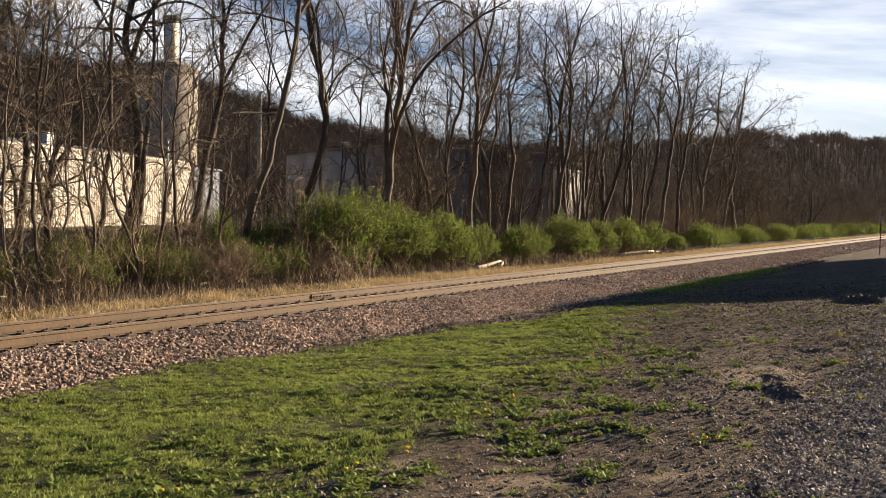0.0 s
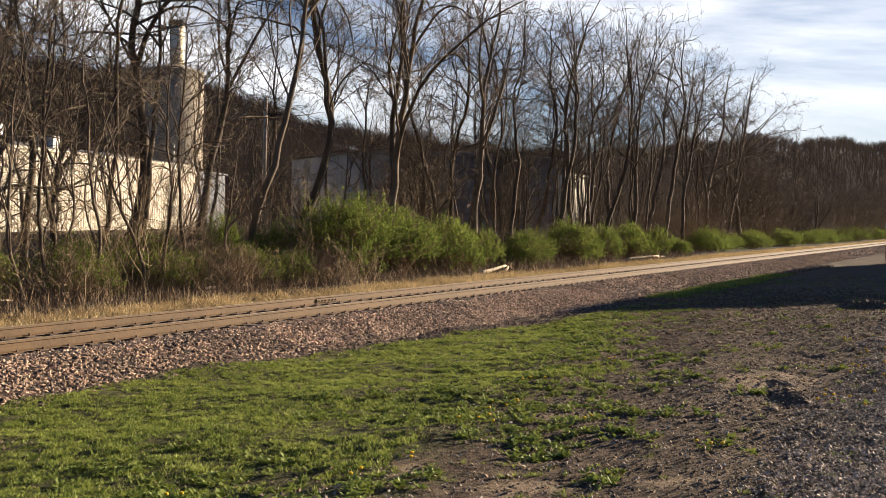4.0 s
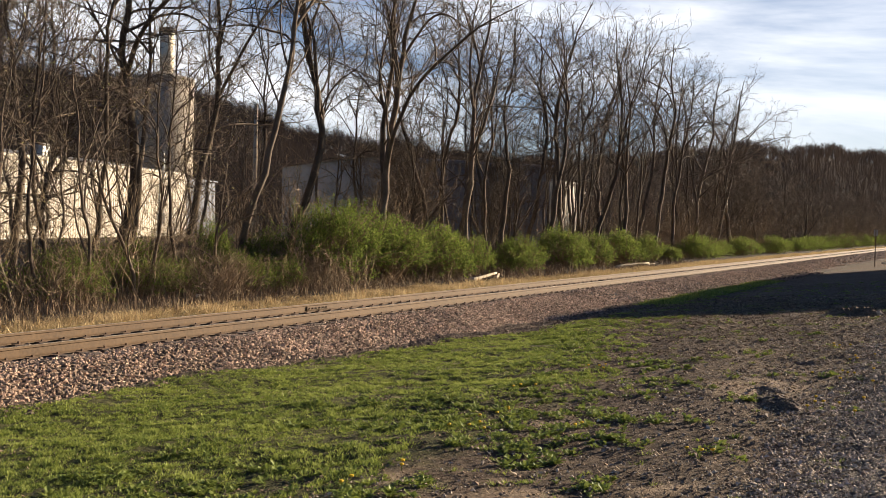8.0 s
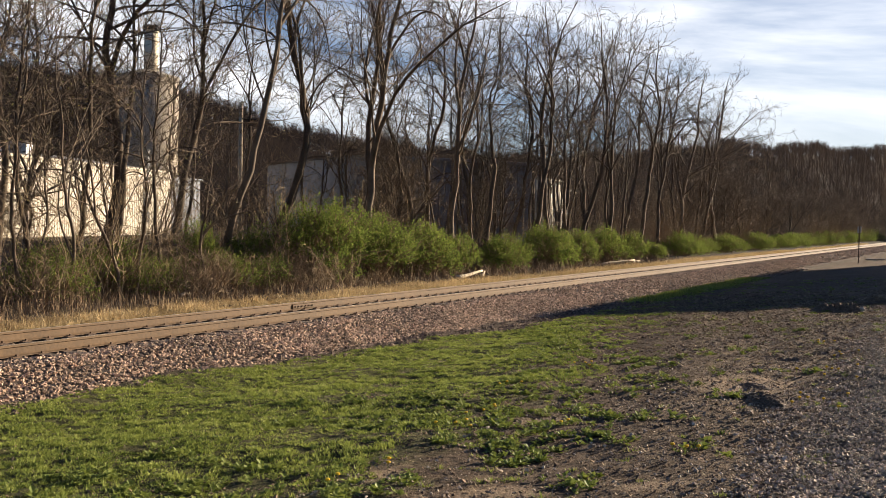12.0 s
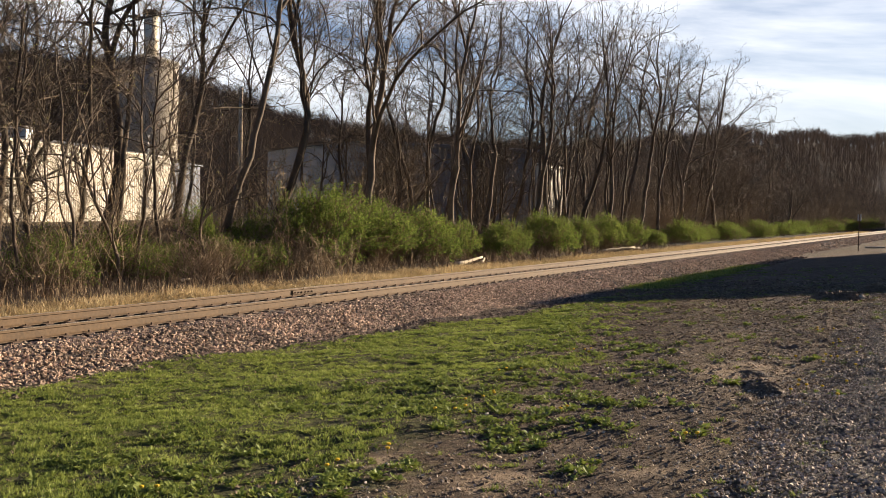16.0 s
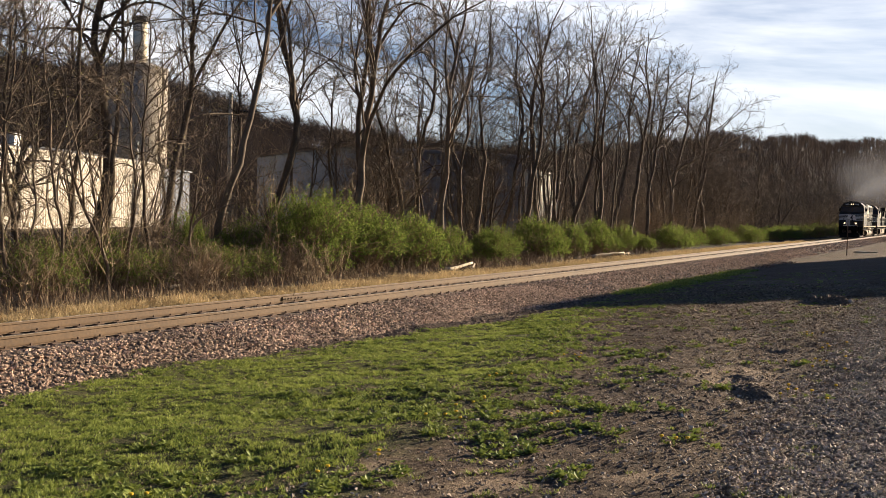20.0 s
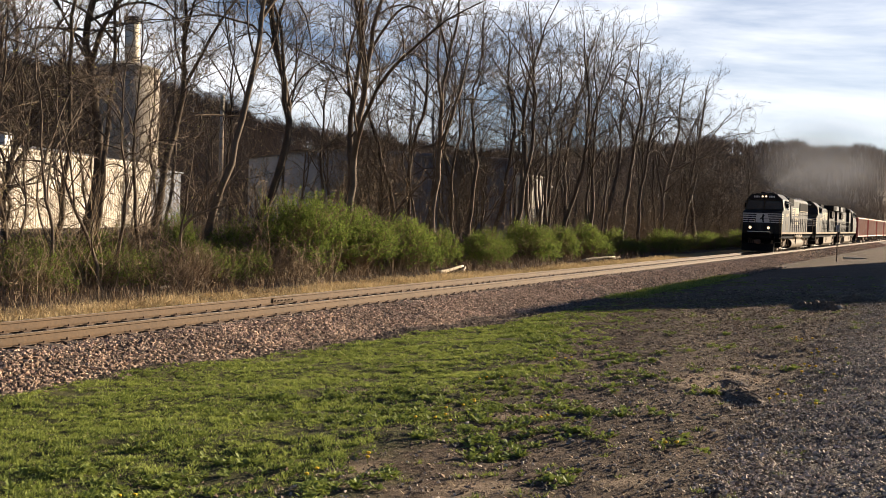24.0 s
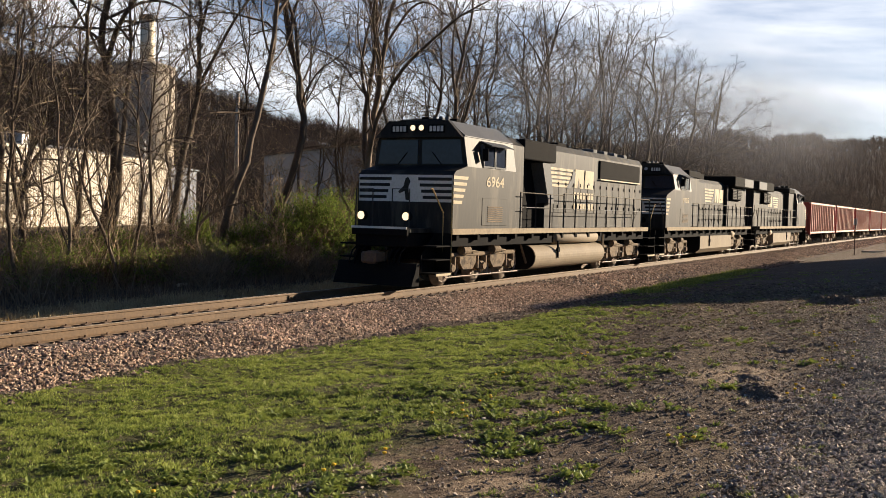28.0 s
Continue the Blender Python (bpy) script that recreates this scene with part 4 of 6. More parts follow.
slivers("grass", np.stack([x, y, ground_z(x, y) - 0.004], 1), way, tall[c] * r.uniform(0.6, 1.4, len(c)), 0.0042 * (1 + x / 13), M_GRASS, "short green grass growing in uneven clumps", "grass")

# coarser grass along the foot of the ballast, further off
n = 900
cx, cy = r.uniform(34, 54, n), r.uniform(9.6, 10.7, n)
c = np.repeat(np.arange(n), 12)
a, tilt = r.uniform(0, 2 * np.pi, len(c)), r.uniform(0.1, 1.1, len(c))
x, y = cx[c] + r.normal(0, 0.16, len(c)), cy[c] + r.normal(0, 0.1, len(c))
way = np.stack([np.cos(a) * np.sin(tilt), np.sin(a) * np.sin(tilt), np.cos(tilt)], 1)
slivers("rough_grass", np.stack([x, y, ground_z(x, y) - 0.004], 1), way, r.uniform(0.06, 0.16, len(c)), 0.02, M_GRASS, "rough green grass along the foot of the ballast", "grass")

# broad-leaved weeds in flat rosettes, thickest along the turf's ragged edge
n = 4200
cx, cy = 4 + 24 * r.random(n) ** 1.4, r.uniform(1.3, 10.0, n)
band = (cy - turf_edge(cx)) - 0.2
thick = np.where(band > 0, 1 - band / 2.2, 1 + band / 2.4) * 0.9 + 2.0 * (lattice(cx, cy, 0.7, 6) - 0.6)
keep = (r.random(n) < np.clip(thick, 0.012, 0.9)) & on_verge(cx, cy)
many = r.integers(2, 9, keep.sum())
cx, cy = np.repeat(cx[keep], many), np.repeat(cy[keep], many)
cx, cy = cx + r.normal(0, 0.075, len(cx)), cy + r.normal(0, 0.06, len(cy))
per = 9
c = np.repeat(np.arange(len(cx)), per)
a, tilt = r.uniform(0, 2 * np.pi, len(c)), r.uniform(0.55, 1.4, len(c))
L = (r.uniform(0.035, 0.085, len(cx)))[c] * r.uniform(0.7, 1.2, len(c))
way = np.stack([np.cos(a) * np.sin(tilt), np.sin(a) * np.sin(tilt), np.cos(tilt)], 1)
sd = np.stack([-np.sin(a), np.cos(a), 0 * a], 1) * (L * 0.27)[:, None]
p0 = np.stack([cx[c], cy[c], ground_z(cx[c], cy[c])], 1) + r.normal(0, 0.012, (len(c), 3))
mid = p0 + way * (L * 0.6)[:, None]
tip = mid + way * (L * 0.45)[:, None] - np.array((0, 0, 1)) * (L * 0.2)[:, None]
v = np.stack([p0, mid - sd, tip, mid + sd], 1).reshape(-1, 3)
M_WEED = mat("weed_leaves", (0.3, 0.34, 0.075), (0.13, 0.17, 0.035), 1, 12, 0.55, bump=0, per="island", spread=0.7, thin=0.3)
tagged(part("weeds", mesh_of("weeds", v, np.arange(len(v)).reshape(-1, 4)), M_WEED), "flat broad-leaved weeds scattered on bare soil", "weeds", kind="stuff")

M_STALK = mat("dead_stalks", (0.46, 0.36, 0.215), (0.17, 0.125, 0.08), 0.7, 15, 0.9, bump=0, per="island", spread=0.6)
# dead stalks and clippings lying on the soil
n = 30000
x, y = 3.8 + 30 * r.random(n) ** 1.25, r.uniform(1.2, 10.5, n)
keep = on_verge(x, y) & (r.random(n) < np.clip(0.55 - 0.35 * patchy(x, y) + 1.5 * (lattice(x, y, 0.8, 7) - 0.5), 0.08, 1))
x, y = x[keep], y[keep]
a, tilt = r.uniform(0, 2 * np.pi, len(x)), r.uniform(1.1, 1.55, len(x))
way = np.stack([np.cos(a) * np.sin(tilt), np.sin(a) * np.sin(tilt), np.cos(tilt)], 1)
slivers("dead_stalks", np.stack([x, y, ground_z(x, y) + 0.012], 1), way, (0.02 + 0.055 * r.random(len(x)) ** 2) * (1 + x / 30), 0.0045 * (1 + x / 18), M_STALK, "dry stalks and clippings lying on bare soil", "dead stalks")

# loose stones: coarse grey gravel on the lot, scattered ones on the soil
n = 38000
x = 5 + 24 * r.random(n) ** 1.9
y = (1.5 + 0.035 * (x - 7)) + 0.5 * (lattice(x, 0 * x, 0.8, 8) - 0.5) - 1.9 * r.random(n) + np.abs(r.normal(0, 0.12, n))
few = r.random(n) < 0.10
y = np.where(few, r.uniform(1.5, 4.6, n), y)
keep = on_verge(x, y)
x, y = x[keep], y[keep]
stones("gravel", np.stack([x, y, ground_z(x, y) + 0.01], 1), r.choice([0.009, 0.014, 0.021], len(x), p=[0.42, 0.45, 0.13]), 46, M_GRAVEL, "loose grey gravel and pebbles on the ground", "gravel")

# crumbs and clods of soil that throw small shadows
n = 78000
x, y = 4 + 34 * r.random(n) ** 1.2, r.uniform(0.8, 10.4, n)
keep = on_verge(x, y) & (patchy(x, y) < 0.5) & (r.random(n) < 0.25 + 1.1 * lattice(x, y, 0.6, 15))
x, y = x[keep], y[keep]
M_CLOD = mat("soil_clods", (0.33, 0.236, 0.157), (0.065, 0.047, 0.033), 2, 30, 0.95, bump=0.6, per="island", spread=0.6)
stones("soil_clods", np.stack([x, y, ground_z(x, y)], 1), (0.005 + 0.015 * r.random(len(x)) ** 3) * (1 + x / 22), 47, M_CLOD, "small crumbly clods of bare soil", "soil clods")

# fine dark cinders between the turf and the foot of the ballast
n = 26000
x = 8 + 60 * r.random(n) ** 1.3
y = r.uniform(9.2, 12.2, n)
keep = (y > cinder_edge(x) - 0.25 + 0.5 * (lattice(x, y, 0.5, 4) - 0.5)) & (y < TRACK_Y - toe(x) + 0.15)
x, y = x[keep], y[keep]
M_CINDER = mat("cinders", (0.3, 0.215, 0.155), (0.045, 0.036, 0.029), 1, 30, 0.95, bump=0.4, per="island", spread=0.7)
stones("cinders", np.stack([x, y, ground_z(x, y)], 1), (0.009 + 0.02 * r.random(len(x)) ** 2) * (1 + x / 26), 48, M_CINDER, "dark cinders and crumbs along the foot of the ballast", "cinders")

# dandelions in flower
M_PETAL = mat("dandelion_petals", (0.75, 0.48, 0.02), (0.6, 0.36, 0.015), 5, 40, 0.6, bump=0)
head = Form().tube([(0, 0, 0.045), (0, 0, 0.055), (0, 0, 0.066), (0, 0, 0.07)], [0.004, 0.02, 0.019, 0.006], 9).mesh("flower_head")
head.materials.append(M_PETAL)
stalk = Form().rod((0, 0, -0.01), (0, 0, 0.046), 0.003, 4).mesh("stalk")
stalk.materials.append(M_WEED)
patches = [(9.7, 4.8, 5), (9.95, 3.75, 2), (15.6, 5.5, 4), (18.5, 2.35, 4), (14.65, 1.75, 7), (12.2, 1.7, 8), (8.9, 2.2, 3), (6.0, 5.45, 2), (7.15, 4.6, 2), (7.8, 4.5, 2), (10.9, 4.9, 3), (12.8, 5.6, 3), (16.9, 1.9, 4)]
flowers = [(x + 0.16 * k * math.cos(2.4 * k + x), y + 0.09 * k * math.sin(2.4 * k + x)) for x, y, many in patches for k in range(many)]
for x, y in flowers:
    t = thing("dandelion", "yellow dandelion flowering low in the grass", "flower", pose(x, y, float(ground_z(x, y)), 6 * math.sin(x * 9), 6 * math.cos(y * 7), 0), "dandelions")
    part("flower_head", head, None, t)
    part("stalk", stalk, None, t)

# dry straw beyond the track: flattened tussocks, their blades arching outwards
n = 15000
cx, cy = 8 + 190 * r.random(n) ** 1.5, 17.5 + 2.1 * r.random(n) ** 1.2
keep = r.random(n) < np.clip(0.25 + 1.3 * lattice(cx, cy, 1.1, 9) - 0.12 * np.maximum(cy - 18.6, 0), 0.05, 1)
cx, cy = cx[keep], cy[keep]
c = np.repeat(np.arange(len(cx)), 12)
big = (0.08 + 0.24 * lattice(cx, cy, 1.7, 10) * lattice(cx, cy, 0.6, 16) * 1.6)[c]
blades("dead_grass", cx[c] + r.normal(0, 0.09, len(c)), cy[c] + r.normal(0, 0.09, len(c)), ground_z(cx[c], cy[c]) - 0.02, big, 0.006 * (1 + cx[c] / 40), 1.5, 43, M_STRAW, "matted straw-coloured dead grass beyond the track", "dead grass", 0.9)
# straw beaten flat between the tussocks
n = 26000
x, y = 8 + 110 * r.random(n) ** 1.4, 17.4 + 2.6 * r.random(n)
a, tilt = r.uniform(0, 2 * np.pi, n), r.uniform(0.9, 1.6, n)
way = np.stack([np.cos(a) * np.sin(tilt), np.sin(a) * np.sin(tilt), np.cos(tilt)], 1)
slivers("flattened_straw", np.stack([x, y, ground_z(x, y) + 0.16 * lattice(x, y, 0.7, 17) * r.random(n)], 1), way, r.uniform(0.12, 0.4, n), 0.007 * (1 + x / 40), M_STRAW, "flattened pale straw lying beyond the track", "dead grass")
n = 40000
x, y = r.uniform(8, 80, n), 19.0 + 7.5 * r.random(n) ** 0.8
keep = r.random(n) < np.clip(1.15 - x / 75, 0.08, 1)
x, y = x[keep], y[keep]
blades("dry_weeds", x, y, ground_z(x, y) - 0.03, 0.2 + 0.55 * lattice(x, y, 1.3, 11), 0.006 * (1 + x / 40), 0.95, 44, M_STEM, "tangled dry brown weed stems under the trees", "dry weeds", 0.6)

# ---- works beyond the trees ----
M_CLAD = mat("cream_cladding", (0.54, 0.48, 0.375), (0.42, 0.37, 0.29), 0.25, 6, 0.6, bump=0.1, wear=(0.42, 0.34, 0.25), wear_at=0.66)
M_CONCRETE = mat("silo_concrete", (0.36, 0.31, 0.245), (0.25, 0.215, 0.17), 0.4, 6, 0.9, bump=0.3, wear=(0.25, 0.22, 0.19), wear_at=0.63)
M_SLATE = mat("blue_grey_cladding", (0.19, 0.2, 0.225), (0.13, 0.14, 0.16), 0.3, 8, 0.6, bump=0.1)
M_ROOF = mat("dull_roofing", (0.16, 0.155, 0.15), (0.1, 0.096, 0.092), 0.5, 10, 0.8)
M_STEEL = mat("galvanised_steel", (0.42, 0.42, 0.41), (0.28, 0.28, 0.27), 2, 20, 0.5, 0.6)
M_DARK = mat("dark_paint", (0.035, 0.035, 0.038), (0.02, 0.02, 0.022), 2, 20, 0.6)


def shed(name, label, at, length, depth, height, wall_mat, rib=0.45, base=-1.0, pitch=0.06):
    """A ribbed metal shed: its long front runs along its own x from the origin."""
    b = thing(name, label, "industrial building", at)
    f = Form().box(0, length, 0, 0.2, base, height)
    part("front_wall", f, wall_mat, b)
    part("side_wall", Form().box(0, 0.2, 0.2, depth, base, height), wall_mat, b)
    part("side_wall", Form().box(length - 0.2, length, 0.2, depth, base, height), wall_mat, b)
    part("back_wall", Form().box(0.2, length - 0.2, depth - 0.2, depth, base, height), wall_mat, b)
    f = Form()
    for k in range(int(length / rib)):
        f.prism([(k * rib, 0.0), (k * rib + 0.05, -0.045), (k * rib + 0.13, -0.045), (k * rib + 0.18, 0.0)], 2, base, height - 0.02)
    part("cladding_ribs", f, wall_mat, b)
    part("roof", Form().prism([(-0.25, height), (depth + 0.25, height), (depth / 2, height + 0.05 + depth * pitch)], 0, -0.3, length + 0.3), M_ROOF, b)
    part("eaves_trim", Form().box(-0.3, length + 0.3, -0.28, -0.06, height - 0.25, height + 0.02, 0.03), wall_mat, b)
    return b


SHED_TURN = 17.4
white_shed = shed("warehouse", "long cream metal-clad warehouse with ribbed walls", pose(49.3, 73.9, -0.9, 0, 0, SHED_TURN), 54, 26, 8.1, M_CLAD)
part("flue_pipe", Form().rod((46.8, -0.3, 3.2), (46.8, -0.3, 10.2), 0.15, 8).tube([(46.8, -0.3, 10.2), (46.8, -0.3, 10.3), (46.8, -0.3, 10.5)], [0.16, 0.24, 0.05], 8), M_STEEL, white_shed, "thin galvanised flue pipe")
part("vent_box", Form().box(46.2, 47.4, -0.35, -0.05, 1.9, 3.1, 0.04), M_DARK, white_shed, "dark louvred vent box")

blue_shed = shed("factory_hall", "large blue-grey factory hall in shade behind the trees", pose(68.3, 41.7, -0.5, 0, 0, -35.0), 15, 24, 7.4, M_SLATE, 0.6, pitch=0.0)

small_shed = shed("outbuilding", "small cream outbuilding lit by the sun", pose(107.2, 42.6, -0.5, 0, 0, 0), 4.6, 6, 7.3, M_CLAD)
annex = shed("annex", "pale grey annex with a window behind the trees", pose(112.3, 43.4, -0.5, 0, 0, 0), 3.4, 6, 6.4, M_ROOF)
part("window_pane", Form().box(0.9, 2.3, -0.09, -0.05, 3.4, 5.2, 0.01), M_STEEL, annex, "pale window pane")
part("window_bar", Form().box(0.9, 2.3, -0.12, -0.09, 4.27, 4.33), M_DARK, annex)

# the long flat-roofed workshop by the lot, whose shadow lies across the verge
M_BRICK = mat("dull_brick", (0.30, 0.17, 0.12), (0.2, 0.12, 0.09), 1, 20, 0.9)
shop = thing("workshop", "flat-roofed brick workshop beside the gravel lot", "building", pose(57, -17.2, 0.0, 0, 0, -1.5))
for x0, x1, top in ((0.0, 12.2, 7.9), (12.2, 13.7, 6.7), (13.7, 37.0, 8.1)):
    for nm, b in (("front_wall", (x0, x1, 10.7, 11)), ("back_wall", (x0, x1, 0, 0.3)), ("side_wall", (x0, x0 + 0.3, 0.3, 10.7)), ("side_wall", (x1 - 0.3, x1, 0.3, 10.7))):
        part(nm, Form().box(*b, -0.5, top), M_BRICK, shop)
    part("roof", Form().box(x0 - 0.2 * (x0 != 12.2), x1 + 0.2 * (x0 != 12.2), -0.2, 11.2, top, top + 0.3, 0.03), M_ROOF, shop)

M_CREAMPAINT = mat("chimney_paint", (0.86, 0.75, 0.56), (0.7, 0.6, 0.45), 1, 10, 0.6)
silo = thing("silo", "tall round concrete silo streaked with age", "silo", pose(106.03, 98.99, -0.5))
a_ = np.arange(48) * 2 * np.pi / 48
part("silo_wall", Form().tube([(0, 0, -1), (0, 0, 10), (0, 0, 20.2)], 3.98, 48), M_CONCRETE, silo, smooth=True)
part("silo_roof", Form().tube([(0, 0, 20.2), (0, 0, 20.5), (0, 0, 21.4)], [4.1, 4.1, 1.0], 48), M_CONCRETE, silo)
flue = part("chimney", Form().tube([(0.3, -0.3, 20.4), (0.3, -0.3, 26.6)], 0.9, 20), M_CREAMPAINT, silo, "pale steel chimney on the silo roof", True)
part("chimney_cap", Form().tube([(0.3, -0.3, 26.6), (0.3, -0.3, 27.2)], [1.2, 1.2], 20), M_DARK, flue, "dark chimney cap")
part("platform", Form().box(-1.7, -0.5, 0.2, 2.0, 26.2, 26.35), M_DARK, silo)
f = Form()
for px, py in ((-1.7, 0.2), (-1.7, 2.0), (-0.5, 0.2), (-0.5, 2.0)):
    f.rod((px, py, 20.2), (px, py, 28.2), 0.07, 5)
part("ladder_tower", f, M_DARK, silo, "dark steel ladder tower")
part("ladder_brace", Form().rod((-1.7, 0.2, 21), (-0.5, 0.2, 23), 0.05, 4).rod((-0.5, 0.2, 23), (-1.7, 0.2, 25), 0.05, 4), M_DARK, silo)
part("pipe_bridge", Form().rod((-0.6, 1.4, 25.2), (-5.0, 6.4, 25.2), 0.16, 6).rod((-5.0, 6.4, 25.2), (-5.0, 6.4, 8), 0.16, 6), M_DARK, silo, "dark pipe off the chimney")
for a in np.arange(0, 360, 15):
    part("roof_rail_post", Form().rod((3.98 * math.cos(radians(a)), 3.98 * math.sin(radians(a)), 20.4), (3.98 * math.cos(radians(a)), 3.98 * math.sin(radians(a)), 21.5), 0.04, 4), M_STEEL, silo)
# flat pieces on the warehouse roof and the lower wing beside it
wing = shed("low_wing", "low flat wing beside the warehouse", pose(102.5, 91.5, -0.9, 0, 0, SHED_TURN), 9, 10, 7.6, M_SLATE)
part("roof_vent", Form().box(20, 23, 6, 9, 8.6, 10.6, 0.05), M_STEEL, white_shed, "grey roof vent")
part("roof_vent", Form().box(30, 31.5, 5, 7, 8.6, 10.0, 0.05), M_STEEL, white_shed, "grey roof vent")
pole = thing("utility_pole", "pale weathered wooden utility pole among the trees", "utility pole", pose(45.7, 36.0, -0.6))
M_POLE = mat("weathered_pole", (0.6, 0.5, 0.36), (0.42, 0.34, 0.24), 1.5, 25, 0.9, bump=0.4)
part("shaft", Form().tube([(0, 0, 0), (0, 0, 8.8)], [0.14, 0.1], 10), M_POLE, pole, smooth=True)
part("crossarm", Form().rod((0, 0, 7.9), tuple(RIGHT * 1.5 + np.array((0, 0, 7.85))), 0.06, 5), M_DARK, pole, "dark crossarm")

# marker post, plank and soil heap by the far end of the lot
post = thing("marker_post", "thin rusty iron marker post with small plate", "post", pose(80.1, 8.04, float(ground_z(80.1, 8.04)) - 0.05))
part("shaft", Form().rod((0, 0, 0), (0, 0, 2.65), 0.035, 6), M_IRON, post)
part("plate", Form().box(-0.015, 0.015, -0.13, 0.13, 2.2, 2.66, 0.004), M_STEEL, post, "pale weathered plate")
plank = part("plank", Form().box(-0.9, 0.9, -0.12, 0.12, 0.0, 0.12, 0.01), M_CLAD)
plank.matrix_basis = pose(87.0, 7.4, float(ground_z(87.0, 7.4)), 0, 0, -60)
tagged(plank, "short pale timber lying on the dirt", "plank")

# fallen limbs at the foot of the shrubs
def fallen_limb(x, y, length, rad, turn, seed):
    r = np.random.default_rng(seed)
    l = wander(r, (0, 0, rad * 0.8), (1, 0, 0.02), length, 6, 0.07, 0.0)
    o = part("fallen_limb", Form().tube(l, np.linspace(rad, rad * 0.5, 7), 7), M_POLE, smooth=True)
    o.matrix_basis = pose(x, y, float(ground_z(x, y)), 0, 0, turn)
    return tagged(o, "pale barkless fallen limb lying in dead grass", "log", "fallen limbs")


for row in ((41.5, 20.7, 2.4, 0.1, -12, 1), (44.5, 20.9, 1.5, 0.08, 10, 2), (25.5, 22.3, 1.2, 0.06, 30, 3), (62.0, 21.0, 3.0, 0.09, -20, 4), (69.0, 21.2, 2.5, 0.08, 5, 5), (17.5, 24.0, 1.8, 0.12, -30, 6)):
    fallen_limb(*row)


# mound colour darkened to stand for the side turned from the sun
M_EARTH = mat("shade_darkened_earth", (0.2, 0.145, 0.098), (0.05, 0.037, 0.028), 6, 45, 0.95, bump=1.0, spread=0.3)


def earth_mound(x, y, length, width, h, turn, seed):
    """A rough bank of earth and stones, broken along its crest."""
    r = np.random.default_rng(seed)
    n, m = 80, 26
    u, v = np.meshgrid(np.linspace(-1, 1, n), np.linspace(-1, 1, m), indexing="ij")
    X, Y = u * length / 2, v * width / 2 * (1 + 0.25 * np.sin(5 * u + seed))
    rim = np.clip(1 - u ** 2, 0, 1) ** 0.6 * np.clip(1 - v ** 2, 0, 1) ** 0.8
    rough = 0.5 + 0.8 * lattice(X + seed, Y, 0.3, 20 + seed) + 0.45 * (lattice(X, Y + seed, 0.1, 30 + seed) - 0.5) + 0.9 * (lattice(X, Y, 0.05, 40 + seed) - 0.5)
    V = np.stack([X, Y, h * rim * rough - 0.02], -1).reshape(-1, 3)
    i, j = [k.ravel() for k in np.meshgrid(np.arange(n - 1), np.arange(m - 1), indexing="ij")]
    o = part("earth_mound", mesh_of("earth_mound", V, np.stack([i * m + j, (i + 1) * m + j, (i + 1) * m + j + 1, i * m + j + 1], 1)), M_EARTH)
    o.matrix_basis = pose(x, y, float(ground_z(x, y)), 0, 0, turn)
    return tagged(o, "low rough bank of crumbly soil on the lot, darkened for its shaded side", "mound", "earth mounds")


for row in ((11.9, 2.05, 1.6, 0.4, 0.085, 21, 1), (13.3, 2.4, 0.7, 0.3, 0.05, 50, 2), (27.8, 3.1, 1.5, 0.7, 0.2, 95, 3), (29.8, 2.3, 1.3, 0.5, 0.13, 80, 4), (16.6, 2.45, 0.9, 0.3, 0.05, 40, 6)):
    earth_mound(*row)
pale = part("rock", Form().tube([(0, 0, 0), (0, 0, 0.06), (0, 0, 0.11)], [0.1, 0.085, 0.03], 7), M_CONCRETE)
pale.matrix_basis = pose(27.6, 2.65, float(ground_z(27.6, 2.65)))
tagged(pale, "single pale rock beside an earth mound", "rock")

# ---- the train: x runs back from the front platform, -y is the side by the camera, z = 0 is the rail head ----
M_BLACK = mat("dusty_black_paint", (0.018, 0.018, 0.018), (0.034, 0.032, 0.028), 0.9, 14, 0.5, bump=0.08, spread=0.4, wear=(0.07, 0.062, 0.05), wear_at=0.58, spec=0.06, streak=0.2)
M_FLATBLACK = mat("flat_black", (0.007, 0.007, 0.008), (0.014, 0.013, 0.012), 1.5, 20, 0.85, bump=0.1, spec=0.03)
M_CREAM = mat("cream_stripe_paint", (0.42, 0.355, 0.24), (0.3, 0.25, 0.17), 1.5, 18, 0.6, spec=0.08, bump=0.05, wear=(0.2, 0.165, 0.115), wear_at=0.6, streak=0.4)
M_WHITE = mat("weathered_white_paint", (0.68, 0.67, 0.62), (0.5, 0.48, 0.43), 1.2, 18, 0.5, bump=0.05)
M_TAN = mat("road_dust_on_steel", (0.22, 0.165, 0.11), (0.085, 0.065, 0.047), 1.4, 16, 0.85, spec=0.08, bump=0.25, wear=(0.05, 0.04, 0.033), wear_at=0.6)
M_TANK = mat("dusty_tank_paint", (0.25, 0.205, 0.145), (0.18, 0.145, 0.105), 0.8, 12, 0.75, spec=0.08, bump=0.1, wear=(0.2, 0.16, 0.115), wear_at=0.66)
M_WHEEL = mat("wheel_steel", (0.20, 0.155, 0.115), (0.1, 0.08, 0.065), 3, 25, 0.6, 0.3)
M_GLASS = mat("dark_cab_glass", (0.02, 0.03, 0.055), (0.012, 0.018, 0.032), 1.0, 9, 0.12, bump=0, spec=0.3)
M_RAILING = mat("railing_paint", (0.13, 0.11, 0.08), (0.05, 0.045, 0.036), 1.5, 20, 0.7, spec=0.06)
M_YELLOW = mat("worn_yellow_paint", (0.44, 0.31, 0.12), (0.2, 0.145, 0.07), 2, 20, 0.7, spec=0.08)
